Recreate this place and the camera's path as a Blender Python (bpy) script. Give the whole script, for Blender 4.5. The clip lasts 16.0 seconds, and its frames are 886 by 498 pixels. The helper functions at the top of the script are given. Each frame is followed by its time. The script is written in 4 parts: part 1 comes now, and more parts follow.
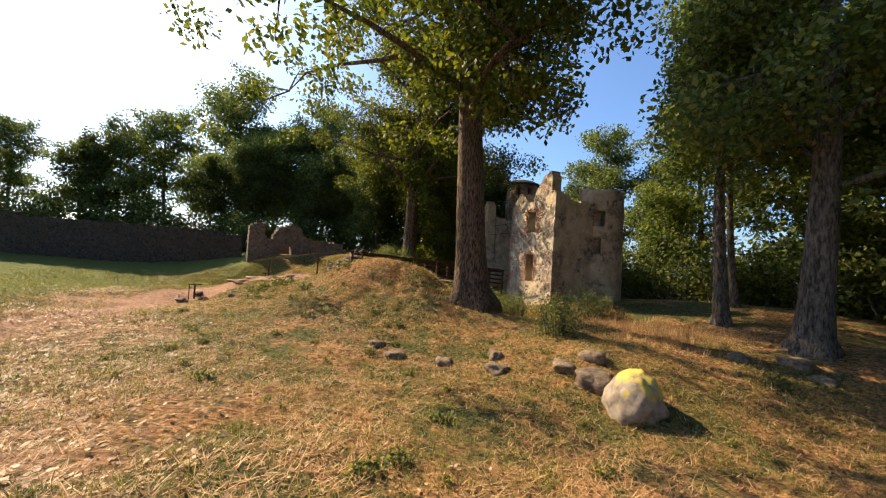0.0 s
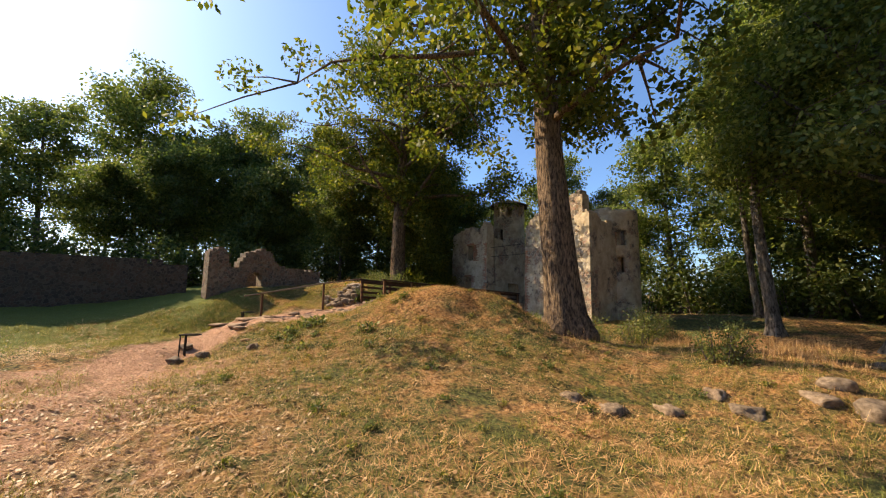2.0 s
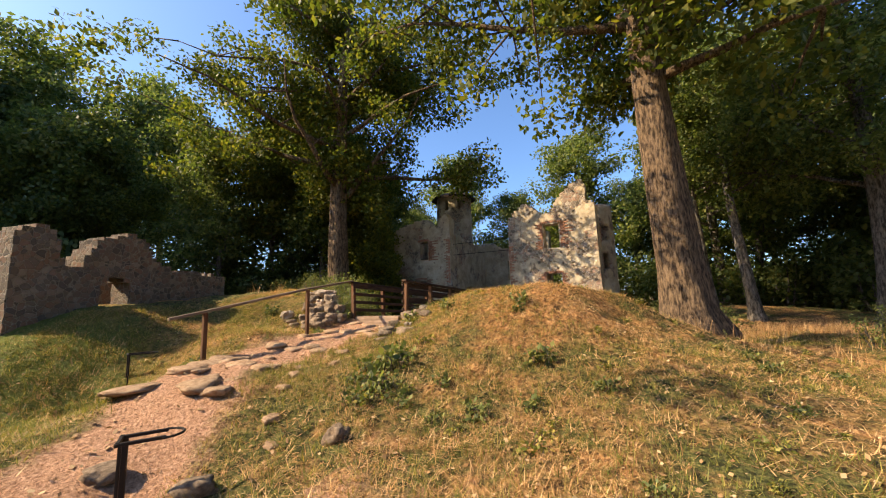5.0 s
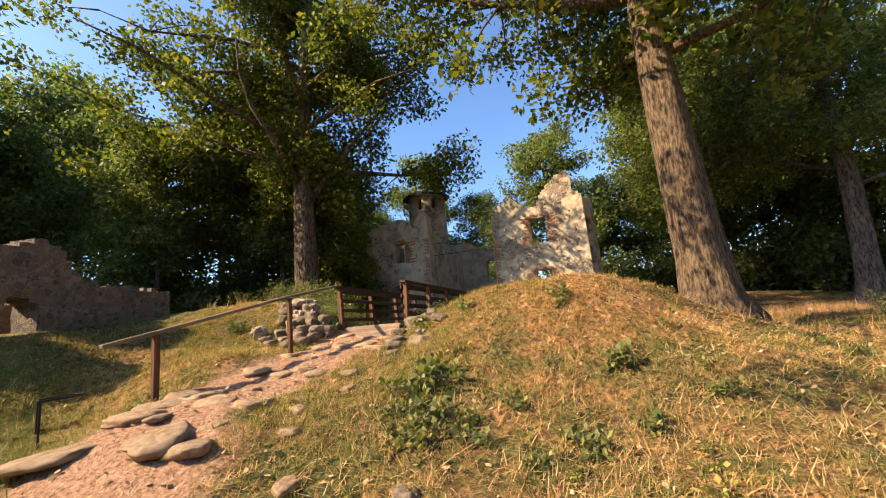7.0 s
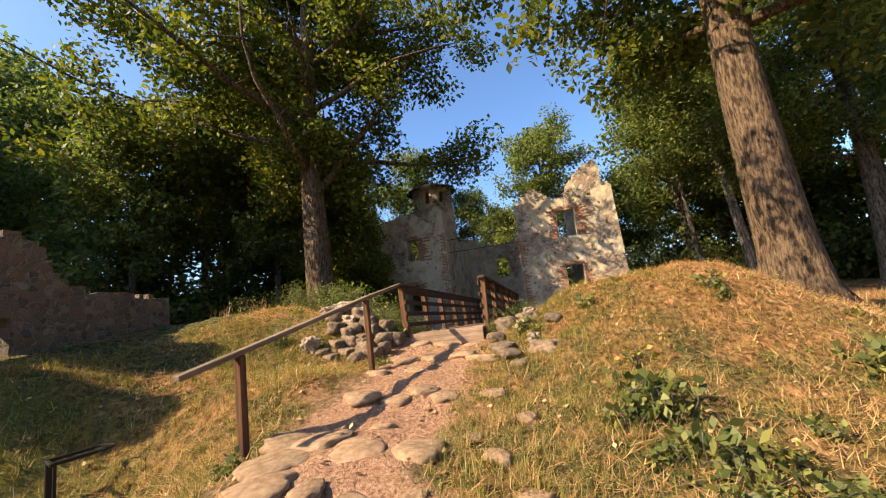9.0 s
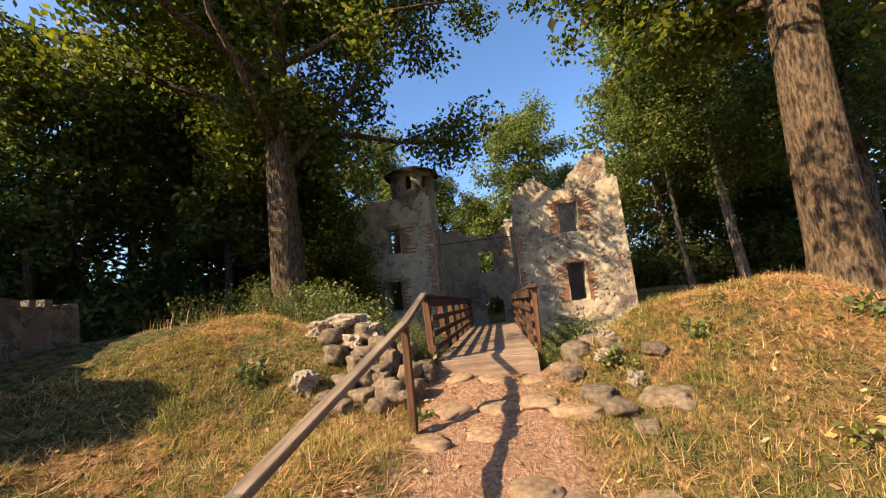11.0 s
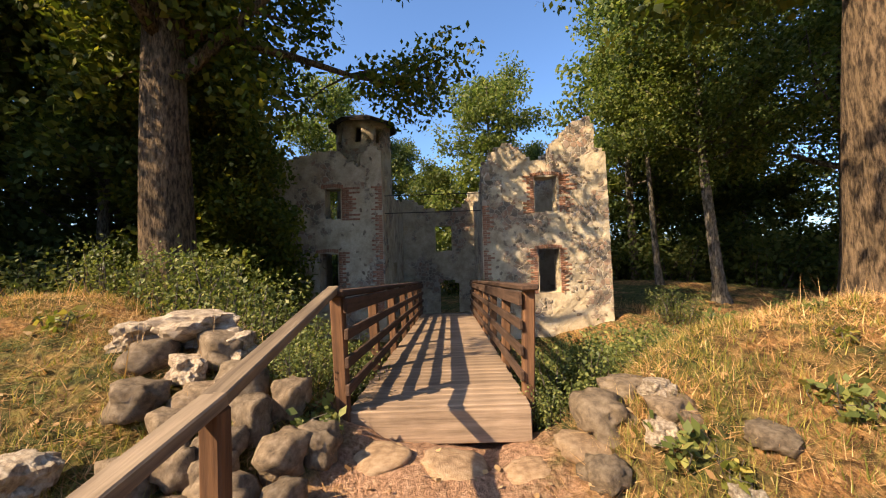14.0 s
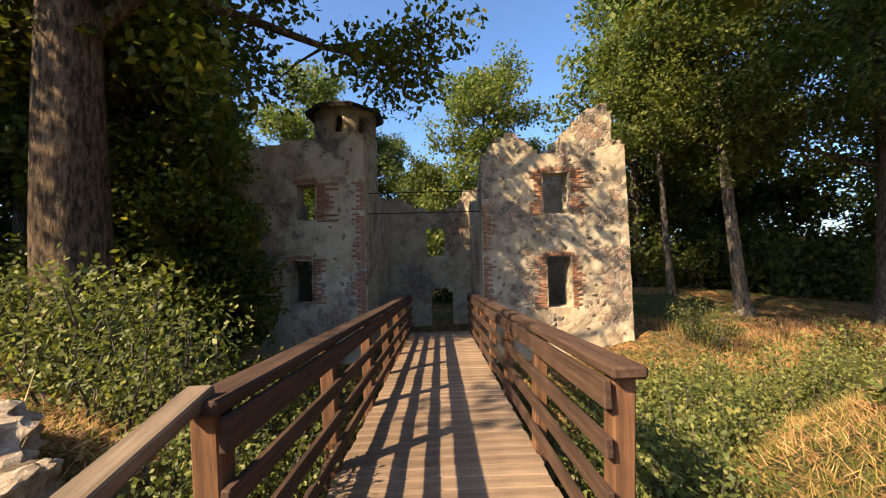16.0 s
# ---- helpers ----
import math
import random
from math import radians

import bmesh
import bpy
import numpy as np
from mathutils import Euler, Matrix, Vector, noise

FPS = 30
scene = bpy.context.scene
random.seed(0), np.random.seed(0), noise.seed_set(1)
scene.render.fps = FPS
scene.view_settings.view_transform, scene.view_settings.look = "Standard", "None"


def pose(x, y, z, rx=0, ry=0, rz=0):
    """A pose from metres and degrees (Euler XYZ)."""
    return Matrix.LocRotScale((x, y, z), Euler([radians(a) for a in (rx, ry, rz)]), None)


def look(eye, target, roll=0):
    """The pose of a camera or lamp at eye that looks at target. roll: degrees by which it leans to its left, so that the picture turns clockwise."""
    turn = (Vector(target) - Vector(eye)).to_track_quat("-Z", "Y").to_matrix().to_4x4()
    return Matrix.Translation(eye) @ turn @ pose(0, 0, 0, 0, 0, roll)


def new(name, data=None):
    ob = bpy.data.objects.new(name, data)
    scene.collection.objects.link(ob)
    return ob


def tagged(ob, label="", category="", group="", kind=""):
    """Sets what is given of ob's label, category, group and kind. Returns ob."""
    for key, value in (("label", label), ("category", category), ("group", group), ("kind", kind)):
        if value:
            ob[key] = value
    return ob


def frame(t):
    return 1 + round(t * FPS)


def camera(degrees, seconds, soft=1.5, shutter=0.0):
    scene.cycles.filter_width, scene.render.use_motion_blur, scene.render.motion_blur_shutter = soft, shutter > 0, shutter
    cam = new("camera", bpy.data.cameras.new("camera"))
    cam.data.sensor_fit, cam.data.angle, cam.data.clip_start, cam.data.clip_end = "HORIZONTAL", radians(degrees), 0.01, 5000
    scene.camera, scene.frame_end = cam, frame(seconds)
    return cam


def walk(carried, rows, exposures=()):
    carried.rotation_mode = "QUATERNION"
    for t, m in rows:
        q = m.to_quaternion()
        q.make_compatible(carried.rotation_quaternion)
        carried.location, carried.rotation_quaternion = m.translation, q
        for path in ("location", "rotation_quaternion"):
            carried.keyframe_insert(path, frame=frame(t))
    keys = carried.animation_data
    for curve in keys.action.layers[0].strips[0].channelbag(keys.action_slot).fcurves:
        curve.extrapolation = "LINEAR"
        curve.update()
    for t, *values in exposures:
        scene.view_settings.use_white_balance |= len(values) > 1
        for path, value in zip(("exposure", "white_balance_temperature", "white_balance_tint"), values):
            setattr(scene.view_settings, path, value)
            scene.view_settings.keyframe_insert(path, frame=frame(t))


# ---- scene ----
cam = camera(100.0, 16.0, 1.1)
# seconds, eye x y z in metres, yaw (left), pitch (up), roll (as look()), in degrees
ROWS = [
    (0, 18.967, -2.204, 0.714, 70.11, 1.92, 3.77),
    (0.5, 17.811, -3.277, 0.779, 66.15, 3.50, 2.53),
    (1, 16.709, -4.454, 0.827, 62.20, 4.61, 1.70),
    (1.5, 15.603, -5.589, 0.588, 58.36, 5.90, 1.39),
    (2, 14.443, -6.543, 0.539, 54.70, 6.33, 1.23),
    (2.5, 13.321, -7.438, 0.514, 51.13, 6.38, 0.85),
    (3, 11.973, -7.897, 0.290, 47.70, 7.30, 0.53),
    (3.5, 10.367, -8.213, 0.258, 43.32, 7.79, 0.25),
    (4, 8.829, -8.356, 0.255, 37.93, 8.25, 0.15),
    (4.5, 7.325, -8.245, 0.356, 32.03, 7.85, -0.69),
    (7, 4.609, -7.298, 0.287, 20.53, 8.59, -5.31),
    (7.5, 3.846, -7.381, 0.308, 18.87, 8.54, -5.79),
    (8, 3.178, -7.351, 0.359, 17.64, 8.43, -6.16),
    (8.5, 2.496, -7.143, 0.422, 16.08, 8.43, -6.55),
    (9, 1.957, -6.850, 0.504, 14.75, 8.17, -7.13),
    (11.5, 0.155, -4.953, 1.109, 5.89, 4.96, -5.46),
    (12, 0.165, -4.529, 1.101, 4.56, 4.46, -4.69),
    (12.5, 0.088, -4.259, 1.149, 3.31, 3.41, -3.97),
    (13, 0.091, -3.872, 1.094, 2.53, 2.72, -3.60),
    (13.5, 0.138, -3.384, 1.192, 1.72, 1.96, -2.67),
    (14, 0.110, -2.960, 1.182, 0.91, 1.22, -1.70),
    (14.5, 0.025, -2.528, 1.333, 0.35, 0.52, -2.12),
    (15, 0.045, -2.119, 1.247, 0.09, 0.83, -1.68),
    (15.5, 0.045, -1.656, 1.371, -0.35, 0.97, -1.44),
    (16, 0.019, -1.334, 1.394, -0.60, 1.22, -1.46),
]


SCALE = 0.87  # metres to a unit of the plan


def eye_pose(x, y, z, yaw, pitch, roll):
    """The camera's pose from its eye, heading, elevation and roll."""
    a, p = radians(yaw), radians(pitch)
    x, y, z = SCALE * x, SCALE * y, SCALE * z
    ahead = Vector((-math.sin(a) * math.cos(p), math.cos(a) * math.cos(p), math.sin(p)))
    return look((x, y, z), Vector((x, y, z)) + ahead, roll)


EXPOSURES = [(0.0, 0.92), (4.5, 1.1), (7.0, 1.3), (9.0, 1.2), (11.5, 1.08), (16.0, 1.2)]
walk(cam, [(t, eye_pose(*r)) for t, *r in ROWS], EXPOSURES)

# ---- light ----
SUN_FROM = Vector((-0.94, -0.69, 0.93)).normalized()
sun = new("sun", bpy.data.lights.new("sun", "SUN"))
sun.data.energy, sun.data.angle, sun.data.color = 5.4, radians(0.53), (1.0, 0.79, 0.52)
sun.matrix_world = look(SUN_FROM * 50, (0, 0, 0))
world = bpy.data.worlds.new("sky")
scene.world = world
world.use_nodes = True
wn = world.node_tree
sky = wn.nodes.new("ShaderNodeTexSky")
sky.sky_type, sky.sun_disc = "NISHITA", False
sky.sun_elevation = math.asin(SUN_FROM.z)
sky.sun_rotation = math.atan2(SUN_FROM.x, SUN_FROM.y)
sky.air_density, sky.dust_density, sky.ozone_density = 1.0, 1.6, 7.0
wn.links.new(sky.outputs[0], wn.nodes["Background"].inputs[0])
wn.nodes["Background"].inputs[1].default_value = 0.13

# ---- materials ----
def material(name, roughness=0.9):
    m = bpy.data.materials.new(name)
    m.use_nodes = True
    nt = m.node_tree
    b = nt.nodes["Principled BSDF"]
    b.inputs["Roughness"].default_value = roughness
    b.inputs["Specular IOR Level"].default_value = 0.25
    return m, nt, b


def noise_node(nt, scale, detail=4.0, rough=0.6, coord="Object", stretch=None, world_space=False):
    tex = nt.nodes.new("ShaderNodeTexNoise")
    tex.inputs["Scale"].default_value = scale
    tex.inputs["Detail"].default_value = detail
    tex.inputs["Roughness"].default_value = rough
    if world_space:
        src = nt.nodes.new("ShaderNodeNewGeometry").outputs["Position"]
    else:
        src = nt.nodes.new("ShaderNodeTexCoord").outputs[coord]
    if stretch:
        mp = nt.nodes.new("ShaderNodeMapping")
        mp.inputs["Scale"].default_value = stretch
        nt.links.new(src, mp.inputs[0])
        src = mp.outputs[0]
    nt.links.new(src, tex.inputs["Vector"])
    return tex


def ramp(nt, fac, stops):
    r = nt.nodes.new("ShaderNodeValToRGB")
    e = r.color_ramp.elements
    e[0].position, e[0].color = stops[0][0], (*stops[0][1], 1)
    e[1].position, e[1].color = stops[-1][0], (*stops[-1][1], 1)
    for p, c in stops[1:-1]:
        e.new(p).color = (*c, 1)
    nt.links.new(fac, r.inputs[0])
    return r


def mix(nt, fac, a, b, mode="MIX"):
    n = nt.nodes.new("ShaderNodeMix")
    n.data_type, n.blend_type = "RGBA", mode
    for sock, v in ((n.inputs[0], fac), (n.inputs[6], a), (n.inputs[7], b)):
        if isinstance(v, (int, float)):
            sock.default_value = v
        elif isinstance(v, tuple):
            sock.default_value = (*v, 1)
        else:
            nt.links.new(v, sock)
    return n.outputs[2]


def bump(nt, b, height, strength=0.5, distance=0.02):
    n = nt.nodes.new("ShaderNodeBump")
    n.inputs["Strength"].default_value, n.inputs["Distance"].default_value = strength, distance
    nt.links.new(height, n.inputs["Height"])
    nt.links.new(n.outputs[0], b.inputs["Normal"])


def stone_like(name, dark, mid, light, scale=6.0, grain=60.0, world_space=False, rnd=True):
    m, nt, b = material(name, 0.92)
    a = noise_node(nt, scale, 6, world_space=world_space)
    g = noise_node(nt, grain, 4, world_space=world_space)
    col = ramp(nt, a.outputs[0], [(0.3, dark), (0.5, mid), (0.72, light)]).outputs[0]
    col = mix(nt, 0.35, col, ramp(nt, g.outputs[0], [(0.3, (0.3, 0.3, 0.3)), (0.7, (1.0, 1.0, 1.0))]).outputs[0], "MULTIPLY")
    if rnd:
        info = nt.nodes.new("ShaderNodeObjectInfo")
        col = mix(nt, 1.0, col, ramp(nt, info.outputs["Random"], [(0.0, (0.8, 0.78, 0.76)), (0.5, (1.0, 0.96, 0.92)), (1.0, (1.2, 1.12, 1.04))]).outputs[0], "MULTIPLY")
    nt.links.new(col, b.inputs["Base Color"])
    add = nt.nodes.new("ShaderNodeMath")
    add.operation = "ADD"
    nt.links.new(a.outputs[0], add.inputs[0])
    nt.links.new(g.outputs[0], add.inputs[1])
    bump(nt, b, add.outputs[0], 0.7, 0.02)
    return m


def wood_like(name, dark, light, axis=1, rough=0.85):
    m, nt, b = material(name, rough)
    st = [22.0, 22.0, 22.0]
    st[axis] = 1.6
    a = noise_node(nt, 1.0, 6, 0.65, stretch=tuple(st))
    w = noise_node(nt, 3.0, 3)
    col = ramp(nt, a.outputs[0], [(0.3, dark), (0.7, light)]).outputs[0]
    col = mix(nt, 0.5, col, ramp(nt, w.outputs[0], [(0.3, (0.45, 0.43, 0.42)), (0.7, (1.0, 1.0, 1.0))]).outputs[0], "MULTIPLY")
    info = nt.nodes.new("ShaderNodeObjectInfo")
    col = mix(nt, 1.0, col, ramp(nt, info.outputs["Random"], [(0.0, (0.75, 0.73, 0.7)), (1.0, (1.1, 1.08, 1.05))]).outputs[0], "MULTIPLY")
    nt.links.new(col, b.inputs["Base Color"])
    bump(nt, b, a.outputs[0], 0.6, 0.008)
    return m


def leaf_like(name, dark, mid, light, through_light=0.35):
    m, nt, b = material(name, 0.55)
    b.inputs["Specular IOR Level"].default_value = 0.3
    geo = nt.nodes.new("ShaderNodeNewGeometry")
    col = ramp(nt, geo.outputs["Random Per Island"], [(0.0, dark), (0.55, mid), (1.0, light)]).outputs[0]
    big = noise_node(nt, 0.5, 2, world_space=True)
    col = mix(nt, 0.6, col, ramp(nt, big.outputs[0], [(0.35, (0.78, 0.8, 0.7)), (0.65, (1.2, 1.12, 0.95))]).outputs[0], "MULTIPLY")
    nt.links.new(col, b.inputs["Base Color"])
    tr = nt.nodes.new("ShaderNodeBsdfTranslucent")
    nt.links.new(mix(nt, 1.0, col, (1.2, 1.3, 0.7), "MULTIPLY"), tr.inputs[0])
    ms = nt.nodes.new("ShaderNodeMixShader")
    ms.inputs[0].default_value = through_light
    nt.links.new(b.outputs[0], ms.inputs[1])
    nt.links.new(tr.outputs[0], ms.inputs[2])
    nt.links.new(ms.outputs[0], nt.nodes["Material Output"].inputs[0])
    return m


def ground_material():
    m, nt, b = material("turf", 0.95)
    pos = nt.nodes.new("ShaderNodeNewGeometry").outputs["Position"]
    big = noise_node(nt, 0.35, 5, world_space=True)
    med = noise_node(nt, 2.2, 6, 0.7, world_space=True)
    fine = noise_node(nt, 28.0, 5, 0.7, world_space=True)
    fibre = noise_node(nt, 9.0, 6, 0.75, world_space=True, stretch=(2.2, 1.0, 1.0))
    green = ramp(nt, fine.outputs[0], [(0.34, (0.045, 0.055, 0.015)), (0.55, (0.15, 0.15, 0.04)), (0.75, (0.38, 0.30, 0.12))]).outputs[0]
    straw = ramp(nt, fibre.outputs[0], [(0.34, (0.13, 0.056, 0.022)), (0.5, (0.46, 0.235, 0.09)), (0.68, (0.78, 0.47, 0.21))]).outputs[0]
    soil = ramp(nt, fine.outputs[0], [(0.3, (0.20, 0.10, 0.055)), (0.5, (0.54, 0.30, 0.18)), (0.7, (0.78, 0.50, 0.33))]).outputs[0]
    addm = nt.nodes.new("ShaderNodeMath")
    addm.operation = "ADD"
    nt.links.new(big.outputs[0], addm.inputs[0])
    nt.links.new(med.outputs[0], addm.inputs[1])
    fac = ramp(nt, addm.outputs[0], [(0.49, (1.0, 1.0, 1.0)), (0.58, (0.0, 0.0, 0.0))])
    fac.color_ramp.elements[0].position = 0.46
    half = nt.nodes.new("ShaderNodeMath")
    half.operation = "MULTIPLY"
    half.inputs[1].default_value = 0.5
    nt.links.new(addm.outputs[0], half.inputs[0])
    nt.links.new(half.outputs[0], fac.inputs[0])
    turf = mix(nt, fac.outputs[0], straw, green)
    lump = noise_node(nt, 13.0, 4, 0.6, world_space=True)
    turf = mix(nt, 1.0, turf, ramp(nt, lump.outputs[0], [(0.38, (0.38, 0.38, 0.38)), (0.52, (1.0, 1.0, 1.0)), (0.64, (1.25, 1.22, 1.15))]).outputs[0], "MULTIPLY")
    worn = nt.nodes.new("ShaderNodeAttribute")
    worn.attribute_name = "worn"
    wmix = nt.nodes.new("ShaderNodeMath")
    wmix.operation = "MULTIPLY_ADD"
    nt.links.new(med.outputs[0], wmix.inputs[0])
    wmix.inputs[1].default_value = 0.9
    wmix.inputs[2].default_value = -0.45
    wsum = nt.nodes.new("ShaderNodeMath")
    wsum.operation = "ADD"
    nt.links.new(wmix.outputs[0], wsum.inputs[0])
    nt.links.new(worn.outputs["Fac"], wsum.inputs[1])
    wr = ramp(nt, wsum.outputs[0], [(0.35, (0.0, 0.0, 0.0)), (0.65, (1.0, 1.0, 1.0))]).outputs[0]
    col = mix(nt, wr, turf, soil)
    lush = nt.nodes.new("ShaderNodeAttribute")
    lush.attribute_name = "lush"
    lawn = ramp(nt, fine.outputs[0], [(0.3, (0.09, 0.11, 0.02)), (0.7, (0.24, 0.26, 0.055))]).outputs[0]
    col = mix(nt, lush.outputs["Fac"], col, lawn)
    nt.links.new(col, b.inputs["Base Color"])
    sm = nt.nodes.new("ShaderNodeMath")
    sm.operation = "ADD"
    nt.links.new(fine.outputs[0], sm.inputs[0])
    nt.links.new(fibre.outputs[0], sm.inputs[1])
    bump(nt, b, sm.outputs[0], 1.0, 0.10)
    return m


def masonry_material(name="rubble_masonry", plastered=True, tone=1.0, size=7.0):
    """Fieldstone rubble half hidden by weathered lime plaster."""
    m, nt, b = material(name, 0.95)
    pos = nt.nodes.new("ShaderNodeNewGeometry").outputs["Position"]
    warp = noise_node(nt, 3.0, 3, world_space=True)
    vadd = nt.nodes.new("ShaderNodeVectorMath")
    vadd.operation = "MULTIPLY_ADD"
    nt.links.new(warp.outputs["Color"], vadd.inputs[0])
    vadd.inputs[1].default_value = (0.16, 0.16, 0.16)
    nt.links.new(pos, vadd.inputs[2])
    vor = nt.nodes.new("ShaderNodeTexVoronoi")
    vor.inputs["Scale"].default_value = size
    nt.links.new(vadd.outputs[0], vor.inputs["Vector"])
    edge = nt.nodes.new("ShaderNodeTexVoronoi")
    edge.feature = "DISTANCE_TO_EDGE"
    edge.inputs["Scale"].default_value = size
    nt.links.new(vadd.outputs[0], edge.inputs["Vector"])
    sep = nt.nodes.new("ShaderNodeSeparateColor")
    nt.links.new(vor.outputs["Color"], sep.inputs[0])
    stone = ramp(nt, sep.outputs[0], [(0.0, (0.17, 0.14, 0.115)), (0.35, (0.29, 0.225, 0.17)), (0.7, (0.36, 0.22, 0.15)), (1.0, (0.44, 0.36, 0.28))]).outputs[0]
    fine = noise_node(nt, 40.0, 5, 0.7, world_space=True)
    mortar = ramp(nt, fine.outputs[0], [(0.3, (0.34, 0.28, 0.21)), (0.7, (0.55, 0.47, 0.36))]).outputs[0]
    joint = ramp(nt, edge.outputs["Distance"], [(0.02, (1.0, 1.0, 1.0)), (0.08, (0.0, 0.0, 0.0))]).outputs[0]
    rubble = mix(nt, joint, stone, mortar)
    patch = noise_node(nt, 0.75, 6, 0.62, world_space=True)
    hole = noise_node(nt, 3.2, 5, 0.6, world_space=True)
    psum = nt.nodes.new("ShaderNodeMath")
    psum.operation = "MULTIPLY_ADD"
    nt.links.new(hole.outputs[0], psum.inputs[0])
    psum.inputs[1].default_value = 0.45
    nt.links.new(patch.outputs[0], psum.inputs[2])
    pl = ramp(nt, psum.outputs[0], [(0.655 if plastered else 0.97, (0.0, 0.0, 0.0)), (0.715 if plastered else 0.99, (1.0, 1.0, 1.0))]).outputs[0]
    plaster = ramp(nt, noise_node(nt, 2.3, 7, 0.7, world_space=True).outputs[0], [(0.3, (0.33, 0.245, 0.16)), (0.5, (0.54, 0.43, 0.29)), (0.72, (0.70, 0.59, 0.43))]).outputs[0]
    col = mix(nt, pl, rubble, plaster)
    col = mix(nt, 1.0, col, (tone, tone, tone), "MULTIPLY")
    nt.links.new(mix(nt, 0.3, col, ramp(nt, fine.outputs[0], [(0.3, (0.4, 0.4, 0.4)), (0.7, (1.0, 1.0, 1.0))]).outputs[0], "MULTIPLY"), b.inputs["Base Color"])
    hm = nt.nodes.new("ShaderNodeMath")
    hm.operation = "MULTIPLY_ADD"
    nt.links.new(fine.outputs[0], hm.inputs[0])
    hm.inputs[1].default_value = 0.25
    hsel = mix(nt, pl, mix(nt, joint, (0.6, 0.6, 0.6), (0.0, 0.0, 0.0)), (0.7, 0.7, 0.7))
    nt.links.new(hsel, hm.inputs[2])
    bump(nt, b, hm.outputs[0], 0.9, 0.035)
    return m


def bark_material(name, dark, light):
    m, nt, b = material(name, 0.95)
    a = noise_node(nt, 1.0, 9, 0.68, stretch=(17.0, 17.0, 4.6))
    c = noise_node(nt, 1.2, 4)
    col = ramp(nt, a.outputs[0], [(0.40, dark), (0.60, light)]).outputs[0]
    col = mix(nt, 0.6, col, ramp(nt, c.outputs[0], [(0.3, (0.55, 0.55, 0.5)), (0.7, (1.1, 1.05, 1.0))]).outputs[0], "MULTIPLY")
    nt.links.new(col, b.inputs["Base Color"])
    bump(nt, b, a.outputs[0], 1.0, 0.09)
    return m


TURF = ground_material()
MASONRY = masonry_material()
RUBBLE = masonry_material("dark_rubble", False, 0.6, 9.0)
# low tone paints the boundary wall's shade into its stone colour
SHADED_RUBBLE = masonry_material("shaded_rubble", False, 0.28, 9.0)
ROCK = stone_like("fieldstone", (0.10, 0.075, 0.055), (0.235, 0.175, 0.12), (0.38, 0.30, 0.22))
LIME = stone_like("limestone", (0.20, 0.15, 0.11), (0.42, 0.34, 0.26), (0.66, 0.58, 0.47), 9.0)
SLAB = stone_like("flat_stone", (0.22, 0.14, 0.085), (0.39, 0.265, 0.165), (0.53, 0.39, 0.26))
BRICK = stone_like("old_brick", (0.20, 0.085, 0.05), (0.35, 0.165, 0.10), (0.47, 0.28, 0.19), 9.0)
OAK_BARK = bark_material("oak_bark", (0.045, 0.03, 0.02), (0.25, 0.17, 0.105))
ASH_BARK = bark_material("grey_bark", (0.06, 0.05, 0.04), (0.26, 0.22, 0.18))
RAIL_WOOD = wood_like("tarred_wood", (0.035, 0.020, 0.014), (0.125, 0.072, 0.048))
POST_WOOD = wood_like("brown_post_wood", (0.06, 0.030, 0.018), (0.24, 0.12, 0.06), axis=2)
DECK_WOOD = wood_like("deck_wood", (0.17, 0.115, 0.078), (0.40, 0.285, 0.20), axis=0)
HAND_WOOD = wood_like("weathered_rail_wood", (0.10, 0.07, 0.05), (0.32, 0.24, 0.17))
OAK_LEAF = leaf_like("oak_leaves", (0.05, 0.07, 0.012), (0.115, 0.135, 0.022), (0.24, 0.21, 0.035), 0.5)
ASH_LEAF = leaf_like("ash_leaves", (0.065, 0.092, 0.026), (0.135, 0.17, 0.048), (0.27, 0.275, 0.085), 0.5)
FAR_LEAF = leaf_like("wood_leaves", (0.05, 0.075, 0.026), (0.105, 0.138, 0.044), (0.21, 0.215, 0.07), 0.5)
SHRUB_LEAF = leaf_like("shrub_leaves", (0.065, 0.085, 0.025), (0.14, 0.165, 0.05), (0.29, 0.28, 0.09))
STRAW = leaf_like("dry_grass", (0.27, 0.135, 0.052), (0.54, 0.315, 0.145), (0.78, 0.52, 0.28), 0.2)
GRASS = leaf_like("green_grass", (0.09, 0.11, 0.02), (0.20, 0.20, 0.042), (0.48, 0.37, 0.11), 0.35)
DEAD_LEAF = leaf_like("fallen_leaves", (0.20, 0.105, 0.045), (0.38, 0.24, 0.12), (0.62, 0.46, 0.28), 0.1)
IRON = material("dark_iron", 0.55)[0]
IRON.node_tree.nodes["Principled BSDF"].inputs["Base Color"].default_value = (0.03, 0.025, 0.022, 1)
IRON.node_tree.nodes["Principled BSDF"].inputs["Metallic"].default_value = 0.6
ROOF = stone_like("dark_roofing", (0.02, 0.017, 0.016), (0.045, 0.035, 0.03), (0.08, 0.06, 0.05))


